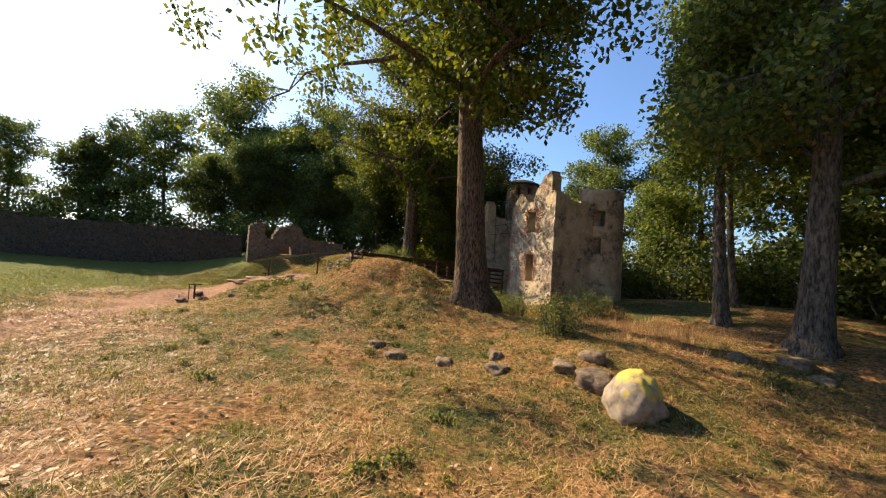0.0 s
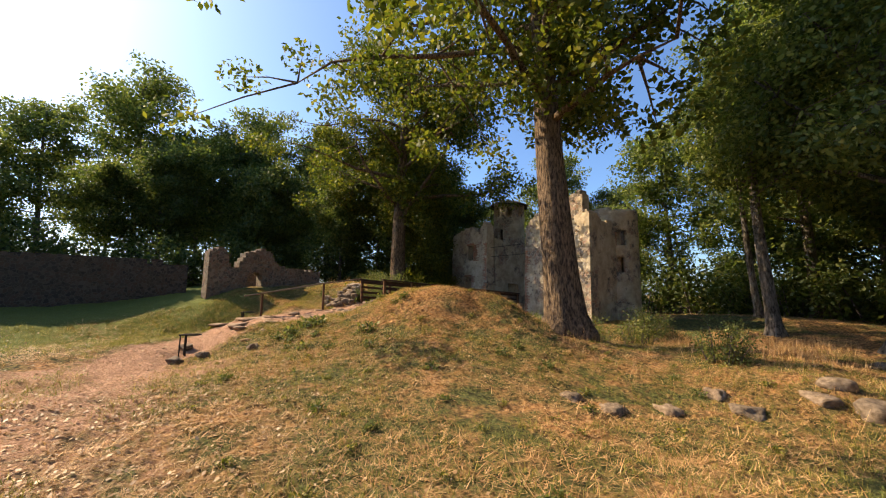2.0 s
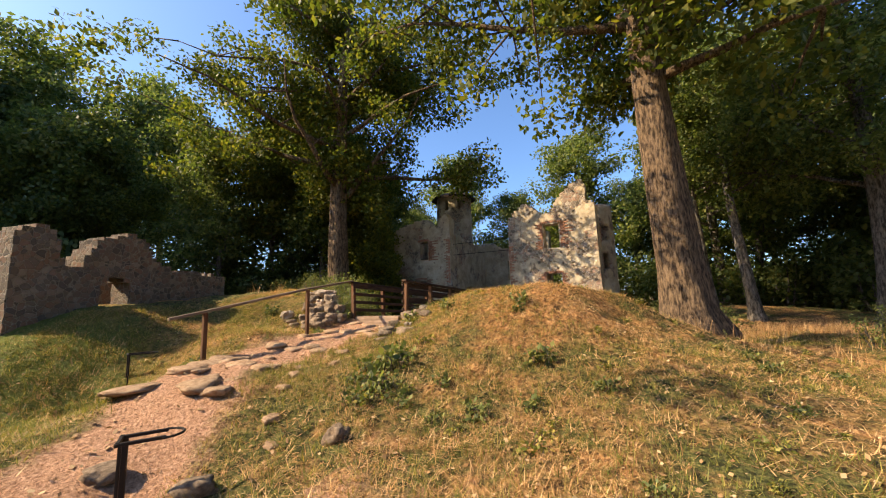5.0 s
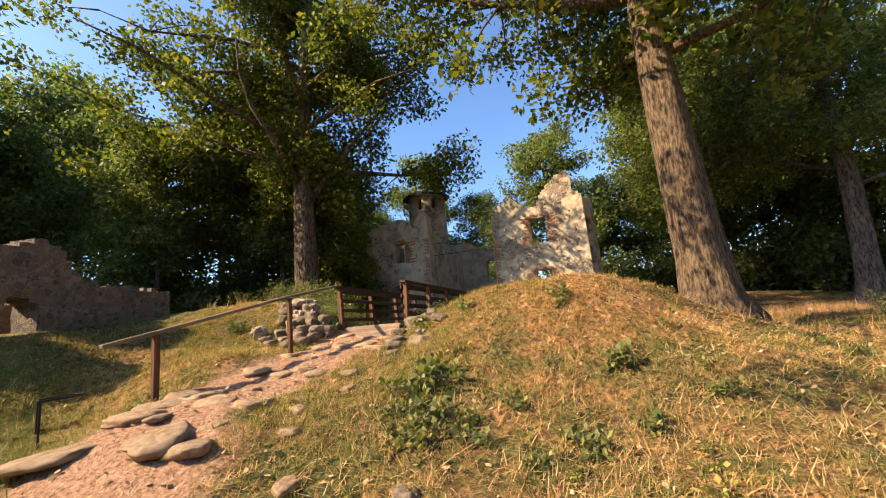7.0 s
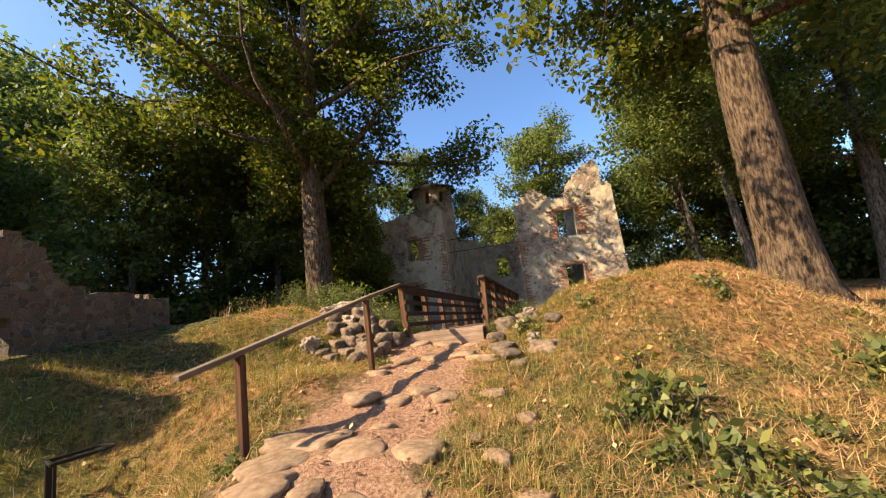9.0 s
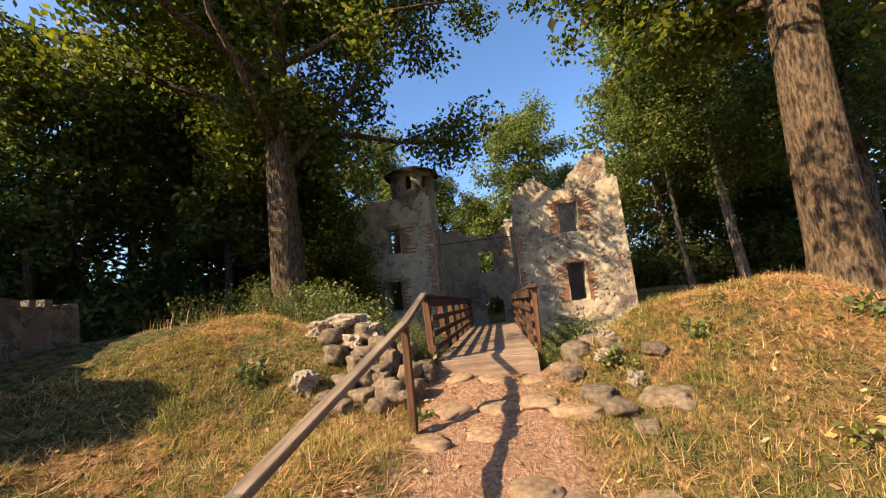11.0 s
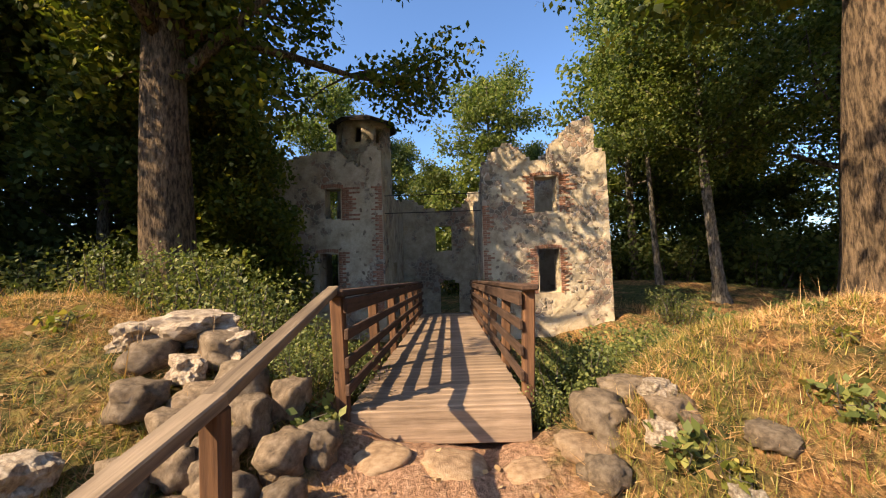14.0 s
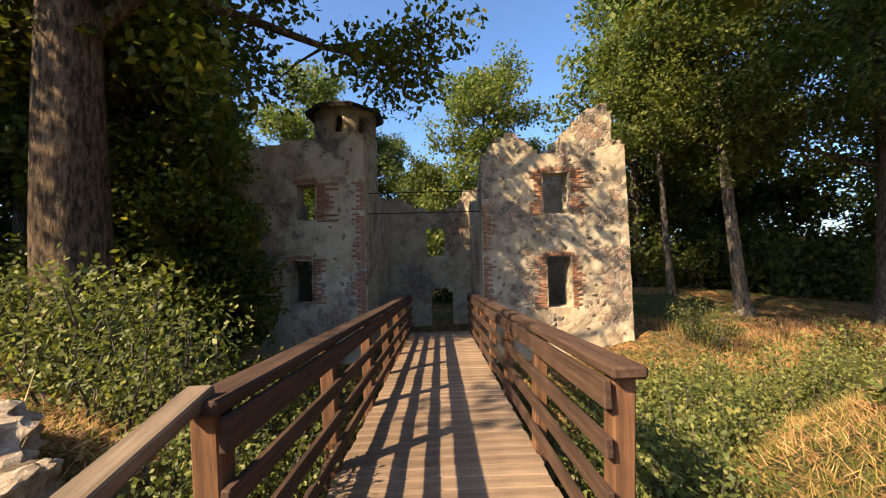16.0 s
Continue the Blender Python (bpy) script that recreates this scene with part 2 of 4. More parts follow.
def boulder_material():
    m = stone_like("lichened_granite", (0.19, 0.145, 0.105), (0.35, 0.28, 0.21), (0.48, 0.40, 0.31), 7.0, 90.0, rnd=False)
    nt = m.node_tree
    b = nt.nodes["Principled BSDF"]
    old = b.inputs["Base Color"].links[0].from_socket
    n = noise_node(nt, 2.6, 5)
    sep = nt.nodes.new("ShaderNodeSeparateXYZ")
    nt.links.new(nt.nodes.new("ShaderNodeTexCoord").outputs["Object"], sep.inputs[0])
    ad = nt.nodes.new("ShaderNodeMath")
    ad.operation = "MULTIPLY_ADD"
    ad.inputs[1].default_value = 0.7
    nt.links.new(sep.outputs[2], ad.inputs[0])
    nt.links.new(n.outputs[0], ad.inputs[2])
    f = ramp(nt, ad.outputs[0], [(0.66, (0.0, 0.0, 0.0)), (0.76, (1.0, 1.0, 1.0))]).outputs[0]
    nt.links.new(mix(nt, f, old, (0.62, 0.47, 0.10)), b.inputs["Base Color"])
    return m


LICHEN = boulder_material()


# ---- mesh helpers ----
class Geo:
    """Collects vertices and faces of one mesh."""

    def __init__(self):
        self.v, self.f = [], []

    def tube(self, pts, radii, sides=10, cap=True, flare=None):
        pts = [Vector(p) for p in pts]
        start, n = len(self.v), len(pts)
        ref = Vector((0.3, 0.9, 0.1)).normalized()
        for i, p in enumerate(pts):
            d = (pts[min(i + 1, n - 1)] - pts[max(i - 1, 0)]).normalized()
            u = d.cross(ref)
            u = u.normalized() if u.length > 1e-3 else d.orthogonal().normalized()
            w = d.cross(u)
            for k in range(sides):
                a = 2 * math.pi * k / sides
                r = radii[i] * (flare(i, a) if flare else 1.0)
                self.v.append(tuple(p + u * (r * math.cos(a)) + w * (r * math.sin(a))))
        for i in range(n - 1):
            for k in range(sides):
                k2 = (k + 1) % sides
                a, b = start + i * sides, start + (i + 1) * sides
                self.f.append((a + k, a + k2, b + k2, b + k))
        if cap:
            self.f.append(tuple(start + k for k in reversed(range(sides))))
            self.f.append(tuple(start + (n - 1) * sides + k for k in range(sides)))
        return self

    def box(self, m, sx, sy, sz, bev=0.0):
        """A box with chamfered edges, centred, at the pose m."""
        hx, hy, hz = sx / 2, sy / 2, sz / 2
        b = min(bev, hx * 0.9, hy * 0.9, hz * 0.9)
        start = len(self.v)
        if b <= 0:
            for x in (-hx, hx):
                for y in (-hy, hy):
                    for z in (-hz, hz):
                        self.v.append(tuple(m @ Vector((x, y, z))))
            for q in ((0, 1, 3, 2), (4, 6, 7, 5), (0, 4, 5, 1), (2, 3, 7, 6), (0, 2, 6, 4), (1, 5, 7, 3)):
                self.f.append(tuple(start + k for k in q))
            return self
        idx = {}
        for sgx in (-1, 1):
            for sgy in (-1, 1):
                for sgz in (-1, 1):
                    for ax, p in enumerate(((hx, hy - b, hz - b), (hx - b, hy, hz - b), (hx - b, hy - b, hz))):
                        idx[sgx, sgy, sgz, ax] = len(self.v)
                        self.v.append(tuple(m @ Vector((sgx * p[0], sgy * p[1], sgz * p[2]))))
        ring = ((-1, -1), (1, -1), (1, 1), (-1, 1))
        for s in (-1, 1):
            for ax in range(3):
                q = []
                for c in ring:
                    key = list(c)
                    key.insert(ax, s)
                    q.append(idx[(*key, ax)])
                self.f.append(tuple(q if (s > 0) == (ax != 1) else q[::-1]))
            for ax in range(3):
                o1, o2 = [o for o in range(3) if o != ax]
                for s2 in (-1, 1):
                    q = []
                    for e, side in ((-1, o1), (1, o1), (1, o2), (-1, o2)):
                        key = [0, 0, 0]
                        key[ax], key[o1], key[o2] = e, s, s2
                        q.append(idx[(*key, side)])
                    self.f.append(tuple(q))
        for sgx in (-1, 1):
            for sgy in (-1, 1):
                for sgz in (-1, 1):
                    self.f.append(tuple(idx[sgx, sgy, sgz, a] for a in range(3)))
        return self

    def mesh(self, name, mat, smooth=False):
        me = bpy.data.meshes.new(name)
        me.from_pydata(self.v, [], self.f)
        me.materials.append(mat)
        me.update()
        bm = bmesh.new()
        bm.from_mesh(me)
        bmesh.ops.recalc_face_normals(bm, faces=bm.faces)
        bm.to_mesh(me)
        bm.free()
        if smooth:
            me.shade_smooth()
        return me


def fast_mesh(name, verts, faces, mat, smooth=False):
    """A mesh from arrays: verts (n, 3), faces (m, k) of one size k."""
    verts, faces = np.asarray(verts, np.float32), np.asarray(faces, np.int32)
    me = bpy.data.meshes.new(name)
    me.vertices.add(len(verts))
    me.vertices.foreach_set("co", verts.ravel())
    me.loops.add(faces.size)
    me.loops.foreach_set("vertex_index", faces.ravel())
    me.polygons.add(len(faces))
    me.polygons.foreach_set("loop_start", np.arange(0, faces.size, faces.shape[1], dtype=np.int32))
    me.update(calc_edges=True)
    me.materials.append(mat)
    if smooth:
        me.shade_smooth()
    return me


def thing(name, label, category, m=None, mesh=None, group="", kind=""):
    ob = new(name, mesh)
    if m is not None:
        ob.matrix_basis = m
    return tagged(ob, label, category, group, kind)


def part(name, mesh, parent, label="", m=None, kind=""):
    ob = new(name, mesh)
    ob.parent = parent
    if m is not None:
        ob.matrix_basis = m
    return tagged(ob, label, "", "", kind)


RNG = np.random.default_rng(7)


def unit(n):
    v = RNG.normal(size=(n, 3))
    return v / np.linalg.norm(v, axis=1, keepdims=True)


def leaf_arrays(centres, spread, per, size, droop=0.3, squash=0.75):
    """Leaf rhombs scattered about the centres; returns verts and quads."""
    c = np.repeat(np.asarray(centres, float), per, axis=0)
    n = len(c)
    r = np.repeat(np.broadcast_to(np.asarray(spread, float), (len(centres),)), per)
    off = unit(n) * (RNG.random(n) ** 0.45 * r)[:, None]
    off[:, 2] *= squash
    p = c + off
    d = unit(n)
    d[:, 2] -= droop
    d /= np.linalg.norm(d, axis=1, keepdims=True)
    s = unit(n)
    s[:, 2] *= 0.45
    s -= d * (s * d).sum(1, keepdims=True)
    s /= np.linalg.norm(s, axis=1, keepdims=True) + 1e-9
    ln = size * (0.6 + 0.8 * RNG.random(n))[:, None]
    wd = ln * 0.30
    v = np.stack([p, p + d * ln * 0.5 + s * wd, p + d * ln, p + d * ln * 0.5 - s * wd], 1).reshape(-1, 3)
    return v, np.arange(4 * n).reshape(-1, 4)


# ---- ground ----
PATH_GROUND = [(18.97, -2.2, -0.97), (17.81, -3.28, -0.9), (16.71, -4.45, -0.85), (15.6, -5.59, -1.09), (14.44, -6.54, -1.14), (13.32, -7.44, -1.17), (11.97, -7.9, -1.39), (10.37, -8.21, -1.42), (8.83, -8.36, -1.42), (7.33, -8.24, -1.32), (4.61, -7.3, -1.39), (3.18, -7.35, -1.32), (1.96, -6.85, -1.18), (0.17, -4.53, -0.58), (0.09, -3.87, -0.59), (0.1, -2.2, -0.42), (0, -1, -0.3), (0, -0.3, -0.24), (11.11, 0.83, -1.53), (12.87, 3.55, -1), (14.28, 2.32, -1.69), (2.1, -6.4, -1.4), (-0.87, -4.17, -0.66), (4.56, -0.55, 0.26), (0.3, -5.09, -0.75), (7.45, 2.85, -0.62), (5.3, 8.3, -0.75), (9.6, 13.4, -0.3)]
MOUND = [(5.91, 1.04, -0.1), (4.49, -2.39, -0.66), (3.25, -2.42, -0.49), (5.04, 0.88, 0.55), (3.03, 0.81, 0.48), (5.88, 1.57, 0.31), (2.19, 0.54, 0.35), (1.63, -0.15, 0.13), (1.63, -1.05, -0.22), (1.11, -3, -0.63), (2.05, -4.38, -0.88)]
BANK = [(-2.18, -1.14, -0.09), (-1.37, -0.87, -0.18), (-1.43, -2.92, -0.26), (-1.3, -0.24, 0.13), (-1.07, -3.75, -0.63), (-3.24, 1.24, 0.53), (-4.58, 2.35, 0.65), (-1.78, 0.69, 0.4), (-3.66, -2.12, 0), (-4.2, -4.1, 0.19), (-6.89, -6.41, 0.09), (-9.02, -4.27, 0.35), (-2.66, -4.79, -1.41), (-2.95, -9.2, -1.43), (5.28, -11.44, -0.97), (10.56, -12.32, -0.79)]
MOAT = [(0.07, 4.13, -2.5), (-4.19, 5.17, -1.93), (4.47, 4.83, -1.95), (1.14, 1.32, -1.06), (-1.09, 1.39, -0.88), (7.69, 6.74, -1.37), (7.83, 8.52, -1.27), (-8.29, 5.95, -0.55), (3.12, 7.59, -1.37), (-3.17, 7.68, -1.24), (0.23, 9.35, -1.07), (0.3, 13.3, -1.23), (5.94, 7.93, -0.98), (6.98, 11.85, -0.52), (12, 9, -0.95), (15, 7.5, -1.4), (18, 6.5, -1.9), (21, 4, -1.9), (14.6, 10.4, -0.9), (10.2, 11.3, -0.8), (9.5, 6.5, -0.95)]
FAR_GROUND = [(-30.0, -20.0, 1.5), (-30.0, 20.0, 0.3), (0.0, 40.0, 0.0), (30.0, 30.0, -1.0), (45.0, -5.0, -1.8), (30.0, -30.0, -1.5), (0.0, -35.0, 0.0), (22.0, -10.0, -1.2), (25.0, 3.0, -2.0)]
CTRL = np.array(PATH_GROUND + MOUND + BANK + MOAT + FAR_GROUND)


def kernel(r):
    return np.sqrt(r * r + 0.35)


_d = np.linalg.norm(CTRL[:, None, :2] - CTRL[None, :, :2], axis=2)
_n = len(CTRL)
_A = np.zeros((_n + 1, _n + 1))
_A[:_n, :_n] = kernel(_d) - 0.02 * np.eye(_n)
_A[:_n, _n] = _A[_n, :_n] = 1
COEF = np.linalg.solve(_A, np.r_[CTRL[:, 2], 0])


def heights(x, y):
    """Ground height at arrays of places; level far away."""
    x, y = np.asarray(x, float), np.asarray(y, float)
    r = np.sqrt((x[..., None] - CTRL[:, 0]) ** 2 + (y[..., None] - CTRL[:, 1]) ** 2)
    z = kernel(r) @ COEF[:_n] + COEF[_n]
    far = np.clip((np.hypot(x - 5, y) - 40) / 40, 0, 1)
    z = z * (1 - far) - 0.8 * far
    z = z + 0.03 * np.sin(x * 2.1 + 1.3 * np.sin(y * 1.7)) * np.sin(y * 2.6 + x) + 0.015 * np.sin(x * 6.3 + y * 2) * np.sin(y * 5.1 - x * 3)
    z = z + 0.032 * np.sin(x * 11.3 + 2.1 * np.sin(y * 4.7)) * np.sin(y * 9.7 + 1.9 * np.sin(x * 5.3)) * np.clip(1.2 - np.hypot(x, y + 3) / 30, 0, 1)
    return z


def gh(x, y):
    return float(heights(np.array([x]), np.array([y]))[0])


TRACK = np.array([(18.97, -2.2), (16.71, -4.45), (14.44, -6.54), (11.97, -7.9), (8.83, -8.36), (4.61, -7.3), (3.18, -7.35), (1.96, -6.85), (0.17, -4.53), (0.09, -3.87), (0.11, -2.96), (0.05, -2.12), (0.02, -1.33), (0, 0)])


def track_distance(x, y):
    best = np.full(np.shape(x), 1e9)
    for a, b in zip(TRACK[:-1], TRACK[1:]):
        ab = b - a
        s = np.clip(((x - a[0]) * ab[0] + (y - a[1]) * ab[1]) / (ab @ ab), 0, 1)
        best = np.minimum(best, np.hypot(x - a[0] - s * ab[0], y - a[1] - s * ab[1]))
    return best


def build_ground():
    outer = np.array([30.0, 36, 44, 55, 70, 90, 130, 200, 350, 700])
    xs = np.r_[-outer[::-1] - 4, np.arange(-12, 24.01, 0.11), outer]
    ys = np.r_[-outer[::-1], np.arange(-18, 17.01, 0.11), outer - 5]
    gx, gy = np.meshgrid(xs, ys)
    z = heights(gx, gy)
    v = np.stack([gx, gy, z], -1).reshape(-1, 3)
    nx, ny = len(xs), len(ys)
    i, j = np.meshgrid(np.arange(nx - 1), np.arange(ny - 1))
    a = (j * nx + i).ravel()
    me = fast_mesh("ground", v, np.stack([a, a + 1, a + nx + 1, a + nx], 1), TURF, True)
    td = track_distance(gx, gy)
    wide = np.where(gx > 3.5, 3.2, 1.3)
    worn = np.clip(1.15 - td / wide, 0, 1) * np.where(gx > 4.5, 0.6, 0.95)
    at = me.attributes.new("worn", "FLOAT", "POINT")
    at.data.foreach_set("value", worn.ravel().astype(np.float32))
    lush = np.clip((-gy - 11.2 + 0.1 * gx) / 3.0, 0, 1) * 0.9 + np.clip((7.0 - gx) / 3, 0, 1) * np.clip((-gy - 9.6) / 1.2, 0, 1) * 0.9 + np.clip((-gx - 0.5) / 1.5, 0, 1) * np.clip((-gy - 3.2) / 1.5, 0, 1)
    at2 = me.attributes.new("lush", "FLOAT", "POINT")
    at2.data.foreach_set("value", np.clip(lush, 0, 1).ravel().astype(np.float32))
    thing("ground", "uneven turf of dry straw and green grass with a trodden earth path", "ground", mesh=me, kind="structure")


build_ground()


# ---- ruin ----
def masonry_wall(x0, x1, zb, top, openings=(), thick=0.6, cell=0.12, batter=0.0, seed=0, arches=()):
    """A wall slab in its own x-z plane, y from 0 (front) to thick, with a broken top and openings (xa, xb, za, zb)."""
    cols = max(2, round((x1 - x0) / cell))
    xs = list(np.linspace(x0, x1, cols + 1))
    for o in openings:
        for e in o[:2]:
            k = int(np.argmin([abs(q - e) for q in xs]))
            xs[k] = e
    zmax = max(top(x) for x in np.linspace(x0, x1, 60))
    zs = list(np.linspace(zb, zmax, max(2, round((zmax - zb) / cell)) + 1))
    for o in openings:
        for e in o[2:4]:
            k = int(np.argmin([abs(q - e) for q in zs]))
            zs[k] = e
    nx, nz = len(xs) - 1, len(zs) - 1
    solid = np.zeros((nx, nz), bool)
    for i in range(nx):
        for k in range(nz):
            cx, cz = (xs[i] + xs[i + 1]) / 2, (zs[k] + zs[k + 1]) / 2
            ok = cz < top(cx) + 0.05 * noise.noise((cx * 6, seed, cz * 6))
            for xa, xb, za, zc in openings:
                if xa - 1e-6 < cx < xb + 1e-6 and za < cz < zc:
                    ok = False
            for ax, az, rad in arches:
                if cz >= az and math.hypot(cx - ax, cz - az) < rad:
                    ok = False
            solid[i, k] = ok
    g, index = Geo(), {}

    def vert(i, k, side):
        key = (i, k, side)
        if key not in index:
            x, z = xs[i], zs[k]
            free = 0 < i < nx
            jx = 0.035 * noise.noise((x * 5, z * 5, seed + side)) if free else 0.02 * noise.noise((z * 7, seed, 1.0))
            jz = 0.045 * noise.noise((x * 5, z * 5, seed + 9.5))
            jy = 0.035 * noise.noise((x * 2.4, z * 2.4, seed + 3.3)) + 0.02 * noise.noise((x * 7, z * 7, seed + 5.0))
            lean = batter * (z - zb)
            index[key] = len(g.v)
            xx = x + jx
            mid = (x0 + x1) / 2
            xx = mid + (xx - mid) * (1 - lean / max(x1 - x0, 0.1) * 2)
            g.v.append((xx, side * thick + (jy if side == 0 else -jy) + (lean if side == 0 else -lean), z + jz))
        return index[key]

    for i in range(nx):
        for k in range(nz):
            if not solid[i, k]:
                continue
            g.f.append((vert(i, k, 0), vert(i + 1, k, 0), vert(i + 1, k + 1, 0), vert(i, k + 1, 0)))
            g.f.append((vert(i, k, 1), vert(i, k + 1, 1), vert(i + 1, k + 1, 1), vert(i + 1, k, 1)))
            for di, dk, a, b in ((-1, 0, (i, k), (i, k + 1)), (1, 0, (i + 1, k + 1), (i + 1, k)), (0, -1, (i + 1, k), (i, k)), (0, 1, (i, k + 1), (i + 1, k + 1))):
                ii, kk = i + di, k + dk
                if not (0 <= ii < nx and 0 <= kk < nz and solid[ii, kk]):
                    g.f.append((vert(*a, 0), vert(*b, 0), vert(*b, 1), vert(*a, 1)))
    return g


def piecewise(*pts):
    xs, zs = [p[0] for p in pts], [p[1] for p in pts]
    return lambda x: float(np.interp(x, xs, zs))


def rock_mesh(name, mat, seed, rough=0.25, sub=3, flat=1.0, taper=0.0, cut=0.36):
    bm = bmesh.new()
    bmesh.ops.create_icosphere(bm, subdivisions=sub, radius=0.5)
    for v in bm.verts:
        n = v.co.normalized()
        k = 1 + rough * noise.noise(n * 1.3 + Vector((seed * 3.1, 0, seed))) + rough * 0.5 * noise.noise(n * 3.1 + Vector((seed, seed, 0))) + rough * 0.3 * noise.noise(n * 7.3 + Vector((0, seed, seed)))
        v.co = v.co * k
        v.co.z *= flat
        if taper and v.co.z > 0:
            v.co.x *= 1 - taper * v.co.z * 2
            v.co.y *= 1 - taper * v.co.z * 2
            v.co.x += 0.12 * v.co.z
            continue
        if abs(v.co.z) > cut * flat:
            v.co.z = math.copysign(cut * flat + (abs(v.co.z) - cut * flat) * 0.35, v.co.z)
    me = bpy.data.meshes.new(name)
    bm.to_mesh(me)
    bm.free()
    me.materials.append(mat)
    me.shade_smooth()
    return me


RUIN_FRAME = Matrix.Translation((0.0, -0.127, 0.133)) @ Matrix.Scale(0.905, 4)  # the ruin's own plan, beyond the moat
RUIN_TOP_R = piecewise((1.1, 3.4), (1.2, 4.1), (1.6, 4.55), (2.0, 4.9), (2.25, 4.85), (2.6, 4.55), (2.95, 4.22), (3.4, 4.3), (3.7, 4.85), (4.1, 5.2), (4.4, 5.5), (4.9, 5.7), (5.05, 5.4), (5.15, 4.6), (5.5, 4.45))
RUIN_TOP_L = piecewise((-5.8, 4.3), (-5.2, 4.6), (-4.4, 4.7), (-3.6, 4.8), (-3.1, 4.5), (-2.8, 4.3), (-2.6, 4.75), (-2.3, 5.05), (-2.05, 4.9), (-1.9, 4.3), (-1.7, 3.6))


def build_ruin():
    ruin = thing("castle_ruin", "roofless ruin of plastered fieldstone and red brick beyond a moat", "ruin", RUIN_FRAME)
    part("gate_wall", masonry_wall(1.2, 5.46, -1.6, RUIN_TOP_R, [(3.0, 3.78, 2.55, 3.72), (3.05, 3.75, -0.11, 1.31)], 0.7, seed=1, batter=0.012).mesh("gate_wall", MASONRY), ruin, "sunlit broken gable wall with two window openings", pose(0, 9.1, 0))
    part("gate_wall", masonry_wall(-5.8, -1.98, -1.6, RUIN_TOP_L, [(-3.96, -3.42, 2.53, 3.54), (-4.18, -3.55, 0.16, 1.38)], 0.7, seed=2, batter=0.012).mesh("gate_wall", MASONRY), ruin, "shaded broken gable wall with two window openings", pose(0, 9.1, 0))
    side = piecewise((0, 4.5), (0.6, 4.1), (1.2, 4.3), (2.3, 3.9), (3.6, 3.4))
    part("side_wall", masonry_wall(0, 2.3, -1.3, side, (), 0.55, seed=3).mesh("side_wall", MASONRY), ruin, "", pose(5.35, 9.8, 0, 0, 0, 90))
    part("side_wall", masonry_wall(0, 3.6, -1.3, side, [(2.2, 2.8, 1.2, 2.0)], 0.55, seed=4).mesh("side_wall", MASONRY), ruin, "", pose(-5.1, 9.8, 0, 0, 0, 90))
    back = piecewise((-5.1, 3.6), (-2.6, 3.75), (-1.6, 3.9), (-0.9, 3.4), (0.2, 3.3), (0.8, 3.5), (1.2, 4.2), (2.2, 4.3))
    part("back_wall", masonry_wall(-5.1, 2.2, -1.6, back, [(-0.49, 0.26, 1.43, 2.63), (-0.34, 0.56, -1.6, -0.3)], 0.6, cell=0.14, seed=5, arches=[(0.11, -0.3, 0.45)]).mesh("back_wall", MASONRY), ruin, "", pose(0, 14.2, 0))
    part("inner_wall", masonry_wall(0, 4.35, -1.6, piecewise((0, 4.0), (2, 3.5), (5.3, 3.8)), [(1.2, 2.2, -1.2, 1.0)], 0.45, seed=6).mesh("inner_wall", MASONRY), ruin, "", pose(-2.0, 9.82, 0, 0, 0, 90))
    part("inner_wall", masonry_wall(0, 4.35, -1.6, piecewise((0, 4.1), (0.6, 3.9), (1.2, 3.2), (2.2, 3.2), (5.3, 3.9)), [(1.6, 2.4, -1.2, 1.1)], 0.45, seed=7).mesh("inner_wall", MASONRY), ruin, "", pose(1.75, 9.82, 0, 0, 0, 90))
    return ruin


def ring_wall(r, zb, zt, top=None, thick=0.4, openings=(), seed=0, n=48):
    """A round tower's shell about its own axis; openings (angle degrees, half width degrees, za, zb)."""
    zs = list(np.linspace(zb, zt, round((zt - zb) / 0.16) + 1))
    g, idx = Geo(), {}

    def solid(i, k):
        a, z = 360 * ((i % n) + 0.5) / n, (zs[k] + zs[k + 1]) / 2
        if top and z > top(a):
            return False
        return not any(abs((a - c + 180) % 360 - 180) < h and za < z < zc for c, h, za, zc in openings)

    def vert(i, k, s):
        key = (i % n, k, s)
        if key not in idx:
            a, z = 2 * math.pi * (i % n) / n, zs[k]
            rr = (r - s * thick) + 0.04 * noise.noise((math.cos(a) * 3, math.sin(a) * 3, z * 2.5 + seed)) - 0.012 * (z - zb)
            idx[key] = len(g.v)
            g.v.append((rr * math.cos(a), rr * math.sin(a), z + 0.04 * noise.noise((a * 4, z * 4, seed))))
        return idx[key]

    for i in range(n):
        for k in range(len(zs) - 1):
            if not solid(i, k):
                continue
            g.f.append((vert(i, k, 0), vert(i + 1, k, 0), vert(i + 1, k + 1, 0), vert(i, k + 1, 0)))
            g.f.append((vert(i, k, 1), vert(i, k + 1, 1), vert(i + 1, k + 1, 1), vert(i + 1, k, 1)))
            for di, dk, a, b in ((-1, 0, (i, k), (i, k + 1)), (1, 0, (i + 1, k + 1), (i + 1, k)), (0, -1, (i + 1, k), (i, k)), (0, 1, (i, k + 1), (i + 1, k + 1))):
                kk = k + dk
                if not (0 <= kk < len(zs) - 1) or not solid(i + di, kk):
                    g.f.append((vert(*a, 0), vert(*b, 0), vert(*b, 1), vert(*a, 1)))
    return g


